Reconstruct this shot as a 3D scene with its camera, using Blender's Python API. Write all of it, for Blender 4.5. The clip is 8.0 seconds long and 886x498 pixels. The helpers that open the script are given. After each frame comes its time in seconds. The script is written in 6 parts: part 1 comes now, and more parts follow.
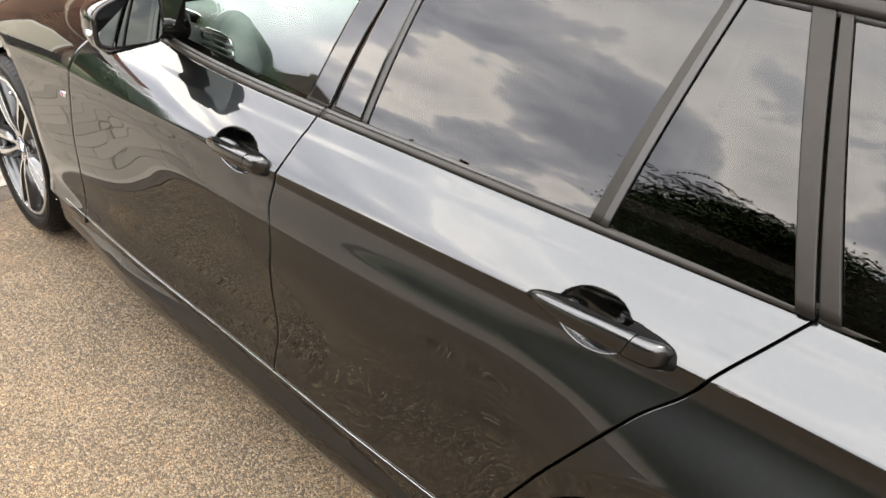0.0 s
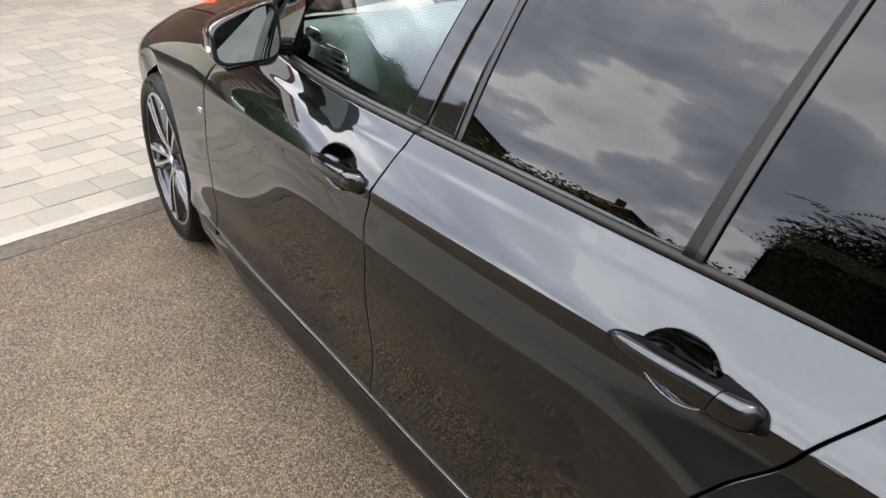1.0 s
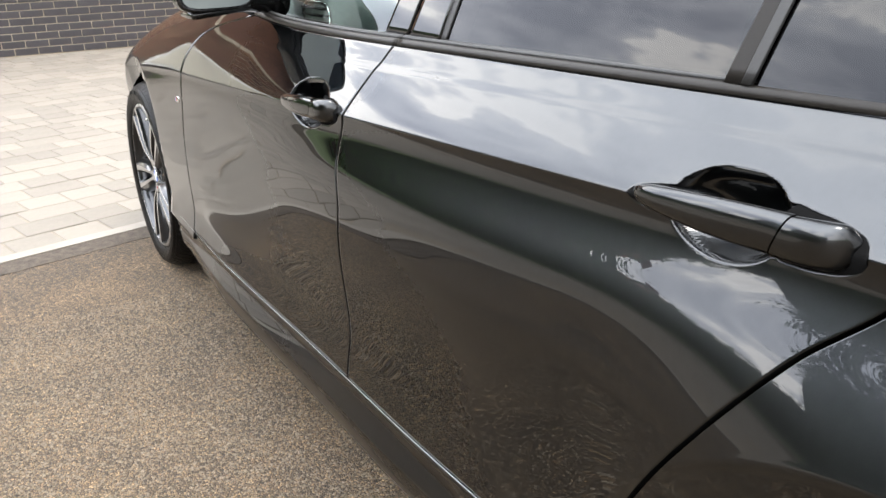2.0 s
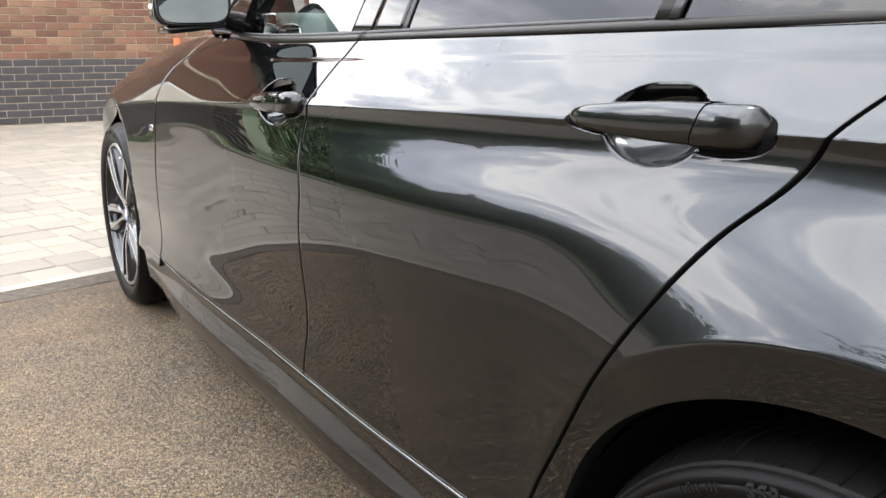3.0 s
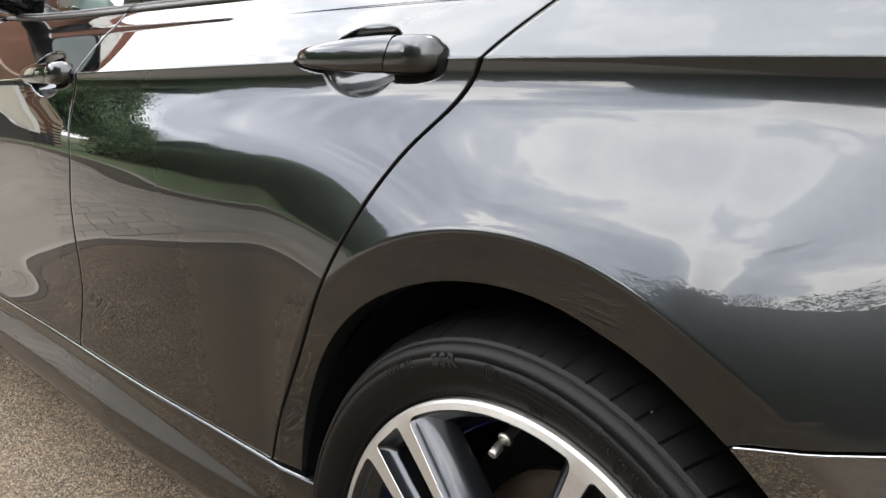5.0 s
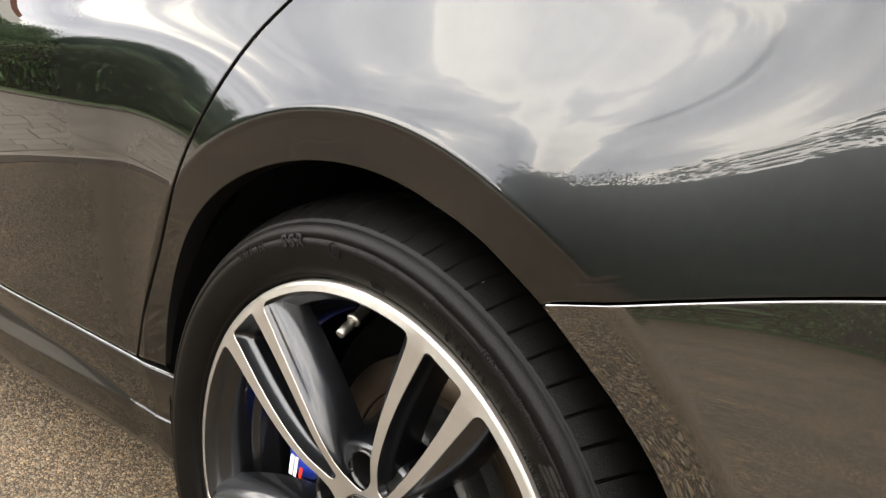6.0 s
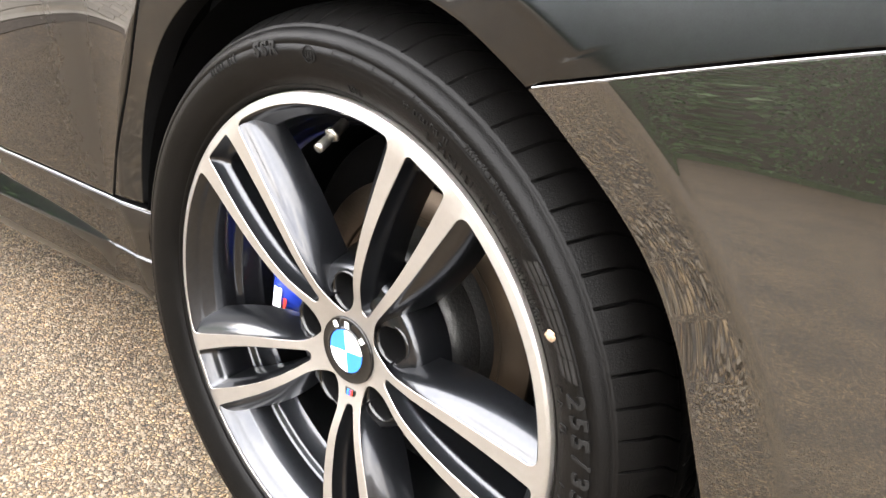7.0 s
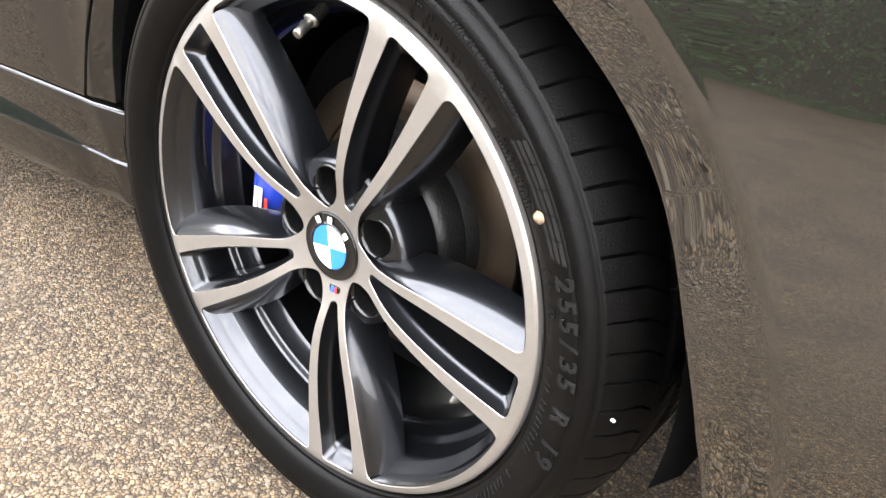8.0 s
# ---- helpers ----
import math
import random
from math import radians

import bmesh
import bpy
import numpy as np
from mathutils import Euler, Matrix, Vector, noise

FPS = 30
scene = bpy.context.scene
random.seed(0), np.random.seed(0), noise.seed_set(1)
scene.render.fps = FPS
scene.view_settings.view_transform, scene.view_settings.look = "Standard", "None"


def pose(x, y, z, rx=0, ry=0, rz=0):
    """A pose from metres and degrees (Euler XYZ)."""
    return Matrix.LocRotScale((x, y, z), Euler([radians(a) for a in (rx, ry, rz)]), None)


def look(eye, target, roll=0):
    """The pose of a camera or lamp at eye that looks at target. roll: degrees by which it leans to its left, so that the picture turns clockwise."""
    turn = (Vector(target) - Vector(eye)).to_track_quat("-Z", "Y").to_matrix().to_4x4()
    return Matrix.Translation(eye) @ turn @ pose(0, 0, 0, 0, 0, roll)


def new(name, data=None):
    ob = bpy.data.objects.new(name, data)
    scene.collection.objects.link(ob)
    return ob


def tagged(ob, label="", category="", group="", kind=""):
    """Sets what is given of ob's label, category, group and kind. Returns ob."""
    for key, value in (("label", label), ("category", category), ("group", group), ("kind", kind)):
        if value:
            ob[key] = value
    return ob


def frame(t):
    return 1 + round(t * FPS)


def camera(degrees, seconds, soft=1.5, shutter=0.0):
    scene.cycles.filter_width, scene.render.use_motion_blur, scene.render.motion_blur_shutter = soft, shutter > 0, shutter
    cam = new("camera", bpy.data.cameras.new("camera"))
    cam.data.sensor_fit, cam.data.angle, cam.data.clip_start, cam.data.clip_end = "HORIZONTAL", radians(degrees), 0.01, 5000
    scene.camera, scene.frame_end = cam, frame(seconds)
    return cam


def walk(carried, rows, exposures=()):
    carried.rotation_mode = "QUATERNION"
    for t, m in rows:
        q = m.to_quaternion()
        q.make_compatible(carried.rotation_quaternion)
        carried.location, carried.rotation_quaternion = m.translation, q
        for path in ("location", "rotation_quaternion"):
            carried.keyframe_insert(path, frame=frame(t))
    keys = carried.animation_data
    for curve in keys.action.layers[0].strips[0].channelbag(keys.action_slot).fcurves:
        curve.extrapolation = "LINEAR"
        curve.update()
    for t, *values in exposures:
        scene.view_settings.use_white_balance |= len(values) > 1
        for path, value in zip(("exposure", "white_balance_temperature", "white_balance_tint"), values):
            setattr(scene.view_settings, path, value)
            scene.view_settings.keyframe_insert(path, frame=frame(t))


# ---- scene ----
from mathutils.geometry import delaunay_2d_cdt

cam = camera(55.4, 8.0)
PATH = [
    (0, (0.292, -0.795, 1.495), (-0.986, 0.421, 0.553), 2.8),
    (0.3, (0.339, -0.722, 1.495), (-1.135, 0.3, 0.612), 0.8),
    (0.5, (0.364, -0.7, 1.519), (-1.155, 0.249, 0.629), -0.4),
    (1, (0.296, -0.637, 1.462), (-1.23, 0.283, 0.554), -0.7),
    (1.5, (0.174, -0.553, 1.283), (-1.377, 0.38, 0.432), -1.0),
    (1.7, (0.183, -0.527, 1.203), (-1.401, 0.399, 0.407), -1.5),
    (2.8, (0.276, -0.533, 0.979), (-1.378, 0.466, 0.465), 0.1),
    (3, (0.293, -0.545, 0.954), (-1.357, 0.472, 0.46), 0.3),
    (3.5, (0.328, -0.551, 0.909), (-1.307, 0.5, 0.435), 0.8),
    (4, (0.355, -0.565, 0.884), (-1.262, 0.518, 0.424), 1.0),
    (4.5, (0.398, -0.556, 0.867), (-1.155, 0.62, 0.414), 1.2),
    (5, (0.458, -0.527, 0.875), (-0.969, 0.806, 0.444), 1.7),
    (5.2, (0.48, -0.515, 0.878), (-0.895, 0.874, 0.457), 2.0),
    (6.3, (0.525, -0.492, 0.793), (-0.711, 0.955, 0.177), 4.3),
    (6.5, (0.526, -0.49, 0.777), (-0.694, 0.945, 0.104), 4.3),
    (7, (0.527, -0.483, 0.748), (-0.653, 0.926, -0.041), 4.0),
    (7.5, (0.527, -0.483, 0.725), (-0.613, 0.913, -0.142), 4.0),
    (8, (0.526, -0.484, 0.71), (-0.565, 0.906, -0.225), 4.4),
]
WALK_EXPOSURES = [(0, 0.22, 7250, 11), (0.5, -0.56, 6700, 10), (1.5, -0.26, 6550, 10), (3.5, -0.12, 6650, 10), (5, 0.02, 6750, 10), (6.5, 0.58, 7700, 11), (7, 1.07, 7000, 12), (8, 0.84, 6700, 12)]
walk(cam, [(t, look(eye, target, roll)) for t, eye, target, roll in PATH], WALK_EXPOSURES)

# ---- daylight: bright broken cloud, soft high sun ----
world = bpy.data.worlds.new("sky")
scene.world = world
world.use_nodes = True
wn, wl = world.node_tree.nodes, world.node_tree.links
wn.clear()
SUN_UP, SUN_ROUND = radians(75), radians(58)


def node(tree, kind, **values):
    n = tree.nodes.new(kind)
    for key, value in values.items():
        if key in n.inputs:
            n.inputs[key].default_value = value
    return n


wt = world.node_tree
w_out, w_bg = node(wt, "ShaderNodeOutputWorld"), node(wt, "ShaderNodeBackground", Strength=0.07)
w_sky = wn.new("ShaderNodeTexSky")
w_sky.sky_type, w_sky.sun_disc, w_sky.sun_elevation, w_sky.sun_rotation = "NISHITA", False, SUN_UP, SUN_ROUND
w_dir = wn.new("ShaderNodeTexCoord")
w_sep = wn.new("ShaderNodeSeparateXYZ")
wl.new(w_dir.outputs["Generated"], w_sep.inputs[0])


def wmath(op, a, b):
    n = wn.new("ShaderNodeMath")
    n.operation = op
    for i, v in enumerate((a, b)):
        if isinstance(v, (int, float)):
            n.inputs[i].default_value = v
        else:
            wl.new(v, n.inputs[i])
    return n.outputs[0]


w_plane = wn.new("ShaderNodeCombineXYZ")
wl.new(w_sep.outputs["X"], w_plane.inputs[0])
wl.new(w_sep.outputs["Y"], w_plane.inputs[1])
wl.new(wmath("MULTIPLY", w_sep.outputs["Z"], 1.7), w_plane.inputs[2])
w_cover = node(wt, "ShaderNodeTexNoise", Scale=2.6, Detail=6.0, Roughness=0.5, Distortion=0.3)
w_shade = node(wt, "ShaderNodeTexNoise", Scale=3.4, Detail=10.0, Roughness=0.55, Distortion=0.25)
wl.new(w_plane.outputs[0], w_cover.inputs["Vector"])
wl.new(w_plane.outputs[0], w_shade.inputs["Vector"])
w_mask, w_tone = wn.new("ShaderNodeValToRGB"), wn.new("ShaderNodeValToRGB")
w_mask.color_ramp.elements[0].position, w_mask.color_ramp.elements[1].position = 0.26, 0.33
tone = w_tone.color_ramp
tone.elements[0].position, tone.elements[0].color = 0.36, (25, 27, 32, 1)
tone.elements[1].position, tone.elements[1].color = 0.72, (60, 60, 61, 1)
for at_, rgb in ((0.45, (36, 38, 43)), (0.48, (43, 44.5, 48)), (0.505, (66, 66, 66)), (0.56, (58, 58, 59)), (0.64, (42, 43, 46))):
    tone.elements.new(at_).color = (*rgb, 1)
wl.new(w_cover.outputs["Fac"], w_mask.inputs["Fac"])
wl.new(w_shade.outputs["Fac"], w_tone.inputs["Fac"])
w_mix = wn.new("ShaderNodeMixRGB")
wl.new(w_mask.outputs["Color"], w_mix.inputs["Fac"])
wl.new(w_sky.outputs["Color"], w_mix.inputs["Color1"])
# high up the cloud spreads into an even veil
w_high, w_veil = wn.new("ShaderNodeMapRange"), wn.new("ShaderNodeMixRGB")
for key, value in (("From Min", 0.38), ("From Max", 0.72), ("To Min", 0.0), ("To Max", 0.72)):
    w_high.inputs[key].default_value = value
wl.new(w_sep.outputs["Z"], w_high.inputs["Value"])
wl.new(w_high.outputs[0], w_veil.inputs["Fac"])
wl.new(w_tone.outputs["Color"], w_veil.inputs["Color1"])
w_veil.inputs["Color2"].default_value = (54, 57, 62, 1)
wl.new(w_veil.outputs["Color"], w_mix.inputs["Color2"])
# added glow: sky brightened on the drive's open side to lift the flank's reflections
w_face = wn.new("ShaderNodeVectorMath")
w_face.operation = "DOT_PRODUCT"
wl.new(w_dir.outputs["Generated"], w_face.inputs[0])
w_face.inputs[1].default_value = (-0.22, -0.80, 0.56)
w_glow = wn.new("ShaderNodeMapRange")
w_glow.interpolation_type = "SMOOTHSTEP"
for key, value in (("From Min", -0.3), ("From Max", 1.0), ("To Min", 0.75), ("To Max", 2.6)):
    w_glow.inputs[key].default_value = value
wl.new(w_face.outputs["Value"], w_glow.inputs["Value"])
w_bright = wn.new("ShaderNodeMixRGB")
w_bright.blend_type = "MULTIPLY"
w_bright.inputs["Fac"].default_value = 1.0
wl.new(w_mix.outputs["Color"], w_bright.inputs["Color1"])
wl.new(w_glow.outputs[0], w_bright.inputs["Color2"])
wl.new(w_bright.outputs["Color"], w_bg.inputs["Color"])
wl.new(w_bg.outputs[0], w_out.inputs[0])

sun = new("sun", bpy.data.lights.new("sun", "SUN"))
sun.data.energy, sun.data.angle, sun.data.color = 3.8, radians(18), (1.0, 0.95, 0.87)
sun.matrix_world = look((0, 0, 0), (-math.sin(SUN_ROUND) * math.cos(SUN_UP), -math.cos(SUN_ROUND) * math.cos(SUN_UP), -math.sin(SUN_UP)))


# ---- materials ----
def material(name, color, rough=0.5, metal=0.0, coat=0.0, coat_rough=0.03, vary=0.0, scale=40.0, bump=0.0, bump_scale=300.0, per_object=0.0, island=0.0, spec=0.5, other=None):
    """A surface with a base colour that wanders at two scales, and a fine relief."""
    m = bpy.data.materials.new(name)
    m.use_nodes = True
    t = m.node_tree
    b = t.nodes["Principled BSDF"]
    b.inputs["Base Color"].default_value = (*color, 1)
    b.inputs["Roughness"].default_value, b.inputs["Metallic"].default_value = rough, metal
    b.inputs["Coat Weight"].default_value, b.inputs["Coat Roughness"].default_value = coat, coat_rough
    b.inputs["Specular IOR Level"].default_value = spec
    co = t.nodes.new("ShaderNodeTexCoord")
    last = None
    if vary:
        big, small = node(t, "ShaderNodeTexNoise", Scale=scale * 0.12, Detail=3.0), node(t, "ShaderNodeTexNoise", Scale=scale, Detail=5.0)
        for n in (big, small):
            t.links.new(co.outputs["Object"], n.inputs["Vector"])
        add = t.nodes.new("ShaderNodeMath")
        add.operation = "ADD"
        t.links.new(big.outputs["Fac"], add.inputs[0])
        t.links.new(small.outputs["Fac"], add.inputs[1])
        last = add.outputs[0]
        if per_object or island:
            info = t.nodes.new("ShaderNodeObjectInfo") if per_object else t.nodes.new("ShaderNodeNewGeometry")
            own = t.nodes.new("ShaderNodeMath")
            own.operation = "MULTIPLY_ADD"
            t.links.new(info.outputs["Random"] if per_object else info.outputs["Random Per Island"], own.inputs[0])
            own.inputs[1].default_value = per_object or island
            t.links.new(last, own.inputs[2])
            last = own.outputs[0]
        ramp = t.nodes.new("ShaderNodeMapRange")
        ramp.inputs["From Min"].default_value, ramp.inputs["From Max"].default_value = 0.6, 1.4 + (per_object or island)
        ramp.inputs["To Min"].default_value, ramp.inputs["To Max"].default_value = 1 - vary, 1 + vary
        t.links.new(last, ramp.inputs["Value"])
        mul = t.nodes.new("ShaderNodeMixRGB")
        mul.blend_type = "MULTIPLY"
        mul.inputs["Fac"].default_value = 1.0
        mul.inputs["Color1"].default_value = (*color, 1)
        if other:
            spin, wrap, tint = t.nodes.new("ShaderNodeMath"), t.nodes.new("ShaderNodeMath"), t.nodes.new("ShaderNodeMixRGB")
            spin.operation, wrap.operation = "MULTIPLY", "FRACT"
            spin.inputs[1].default_value = 7.31
            t.links.new(own.inputs[0].links[0].from_socket, spin.inputs[0])
            t.links.new(spin.outputs[0], wrap.inputs[0])
            t.links.new(wrap.outputs[0], tint.inputs[0])
            tint.inputs[1].default_value, tint.inputs[2].default_value = (*color, 1), (*other, 1)
            t.links.new(tint.outputs[0], mul.inputs["Color1"])
        t.links.new(ramp.outputs[0], mul.inputs["Color2"])
        t.links.new(mul.outputs[0], b.inputs["Base Color"])
    if bump:
        n, bp = node(t, "ShaderNodeTexNoise", Scale=bump_scale, Detail=4.0), node(t, "ShaderNodeBump", Strength=bump, Distance=0.002)
        t.links.new(co.outputs["Object"], n.inputs["Vector"])
        t.links.new(n.outputs["Fac"], bp.inputs["Height"])
        t.links.new(bp.outputs[0], b.inputs["Normal"])
    return m


def glass(name, tint, shine=1.5):
    """A thin pane: tinted light goes straight through, the rest mirrors."""
    m = bpy.data.materials.new(name)
    m.use_nodes = True
    t = m.node_tree
    t.nodes.clear()
    out, mix = t.nodes.new("ShaderNodeOutputMaterial"), t.nodes.new("ShaderNodeMixShader")
    fr, gl, tr = node(t, "ShaderNodeFresnel", IOR=shine), node(t, "ShaderNodeBsdfGlossy", Roughness=0.0), t.nodes.new("ShaderNodeBsdfTransparent")
    tr.inputs["Color"].default_value = (*tint, 1)
    t.links.new(fr.outputs[0], mix.inputs[0])
    t.links.new(tr.outputs[0], mix.inputs[1])
    t.links.new(gl.outputs[0], mix.inputs[2])
    t.links.new(mix.outputs[0], out.inputs[0])
    return m


PAINT = material("grey metallic paint", (0.0200, 0.0216, 0.0230), 0.30, 1.0, 1.0, 0.004, 0.10, 900.0)
PAINT.node_tree.nodes["Principled BSDF"].inputs["Coat IOR"].default_value = 1.46
# copy of PAINT with a browner, lower base and a higher coat IOR
PAINT_BUMPER = material("grey paint under road dust", (0.0135, 0.0128, 0.0114), 0.36, 0.82, 1.0, 0.008, 0.30, 260.0)
PAINT_BUMPER.node_tree.nodes["Principled BSDF"].inputs["Coat IOR"].default_value = 2.1
for m in (PAINT, PAINT_BUMPER):
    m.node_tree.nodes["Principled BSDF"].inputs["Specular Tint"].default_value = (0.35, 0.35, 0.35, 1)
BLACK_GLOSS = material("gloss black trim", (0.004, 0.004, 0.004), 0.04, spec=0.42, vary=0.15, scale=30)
TRIM = material("satin black trim", (0.012, 0.0108, 0.0096), 0.34, 0.0, spec=0.12, vary=0.2, scale=60, bump=0.06)
# pale metal that imitates the sky's highlight on painted seam edges
SEAM_GLINT = material("bright panel edge", (0.30, 0.31, 0.31), 0.3, 1.0, vary=0.15, scale=30)
PEBBLE = material("loose stone chips", (0.116, 0.092, 0.063), 0.8, vary=0.5, scale=200, island=1.5)
STONE = material("brown stone", (0.27, 0.19, 0.125), 0.7, vary=0.35, scale=250, bump=0.4)
RUBBER = material("black rubber", (0.007, 0.007, 0.007), 0.6, vary=0.3, scale=50, bump=0.2)
PLASTIC = material("dark textured plastic", (0.016, 0.016, 0.016), 0.55, vary=0.25, scale=60, bump=0.35, bump_scale=900)
# also laid on panel folds and the inner shell as the gaps' shade
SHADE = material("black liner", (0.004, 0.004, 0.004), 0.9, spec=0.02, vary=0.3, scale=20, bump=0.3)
TYRE = material("tyre rubber", (0.002108, 0.001984, 0.00186), 0.38, spec=0.085, vary=0.35, scale=35, bump=0.25, bump_scale=700)
TYRE_PANEL = material("ruled tyre rubber", (0.0120, 0.0117, 0.0113), 0.42, spec=0.12, vary=0.25, scale=80)
TYRE_MARK = material("raised tyre rubber", (0.0088, 0.0086, 0.0083), 0.55, spec=0.05, vary=0.2, scale=80)
MACHINED = material("diamond-turned alloy", (0.285, 0.2685, 0.2485), 0.38, 0.75, 0.4, 0.08, 0.06, 160.0, 0.04, 800)
RIM_GREY = material("dark grey wheel paint", (0.0192, 0.02064, 0.0236), 0.30, 0.9, 0.7, 0.03, 0.12, 200.0)
STEEL = material("brake disc steel", (0.062, 0.047, 0.034), 0.45, 0.9, vary=0.25, scale=18, bump=0.15, bump_scale=250)
CAST = material("grey casting", (0.03, 0.03, 0.0288), 0.4, 0.8, vary=0.3, scale=40, bump=0.3)
VALVE = material("dull nickel", (0.34, 0.33, 0.30), 0.38, 1.0, vary=0.2, scale=90)
CHROME = material("bright metal", (0.62, 0.62, 0.62), 0.12, 1.0, vary=0.05, scale=50)
BLUE = material("blue caliper paint", (0.012, 0.035, 0.30), 0.22, 0.0, 1.0, 0.03, 0.12, 60.0)
EM_BLUE = material("sky blue enamel", (0.008, 0.13, 0.58), 0.2, coat=1.0, vary=0.04)
EM_WHITE = material("white enamel", (0.80, 0.81, 0.80), 0.2, coat=1.0, vary=0.03)
EM_RED = material("red enamel", (0.62, 0.04, 0.03), 0.25, coat=1.0, vary=0.04)
EM_NAVY = material("dark blue enamel", (0.03, 0.05, 0.30), 0.25, coat=1.0, vary=0.04)
LAMP = material("clear lamp lens", (0.75, 0.74, 0.72), 0.08, coat=1.0, vary=0.05)
FABRIC = material("dark seat cloth", (0.02, 0.02, 0.022), 0.85, vary=0.3, scale=80, bump=0.3)
DASH = material("pale dash covering", (0.13, 0.15, 0.147), 0.55, vary=0.2, scale=60)
CREAM = material("pale trim", (0.62, 0.60, 0.55), 0.6, vary=0.08, scale=30)
DARK_GLASS, CLEAR_GLASS = glass("privacy glass", (0.02, 0.02, 0.022), 1.48), glass("clear green glass", (0.70, 0.80, 0.76), 1.7)
MIRROR = material("dimmed mirror silver", (0.10, 0.112, 0.11), 0.01, 1.0)
BRICK_RED = material("red brick", (0.1185, 0.04757, 0.02872), 0.85, vary=0.62, scale=22, bump=0.5, bump_scale=120, per_object=0.9, other=(0.135, 0.078, 0.046))
BRICK_BLUE = material("blue-black brick", (0.02688, 0.02304, 0.02496), 0.55, vary=0.35, scale=22, bump=0.3, bump_scale=120, per_object=0.6)
BRICK_REST = material("red brick further along", (0.1185, 0.04757, 0.02872), 0.85, vary=0.62, scale=22, bump=0.5, bump_scale=120, island=0.9, other=(0.135, 0.078, 0.046))
BRICK_REST_BLUE = material("blue-black brick further along", (0.02688, 0.02304, 0.02496), 0.55, vary=0.35, scale=22, bump=0.3, bump_scale=120, island=0.6)
MORTAR = material("pale mortar", (0.39, 0.33, 0.2475), 0.9, vary=0.2, scale=30, bump=0.4)
PAVER = material("buff block paver", (0.1434, 0.1259, 0.1034), 0.88, vary=0.24, scale=35, bump=0.5, bump_scale=220, per_object=1.4)
PAVER_REST = material("buff block paving", (0.1434, 0.1259, 0.1034), 0.88, vary=0.24, scale=35, bump=0.5, bump_scale=220, island=1.4)
EDGING = material("pale edging strip", (0.1843, 0.1649, 0.1382), 0.85, vary=0.12, scale=30, bump=0.4)
SAND = material("jointing sand", (0.1536, 0.128, 0.09728), 0.95, vary=0.3, scale=60, bump=0.4)
BITUMEN = material("smooth dark bitumen joint", (0.0544, 0.044, 0.0344), 0.9, vary=0.6, scale=260, bump=1.0, bump_scale=260, spec=0.2)
GRASS = material("mown grass", (0.068, 0.094, 0.038), 0.9, vary=0.45, scale=14, bump=0.9, bump_scale=120)
EARTH = material("far fields", (0.085, 0.10, 0.05), 0.95, vary=0.4, scale=2)
LEAF = material("hedge leaf", (0.080, 0.142, 0.046), 0.5, vary=0.5, scale=4, island=0.9)
BARK = material("bark", (0.09, 0.07, 0.05), 0.9, vary=0.3, scale=40, bump=0.6)
ROOF_TILE = material("red roof tile", (0.26, 0.10, 0.065), 0.8, vary=0.4, scale=10, bump=0.4)
WHITE_PVC = material("white plastic", (0.78, 0.77, 0.74), 0.4, vary=0.05, scale=12)
BLIND = material("cream blind", (0.62, 0.58, 0.48), 0.7, vary=0.06, scale=8)
CONE = material("orange plastic", (0.85, 0.10, 0.03), 0.5, vary=0.1, scale=30)


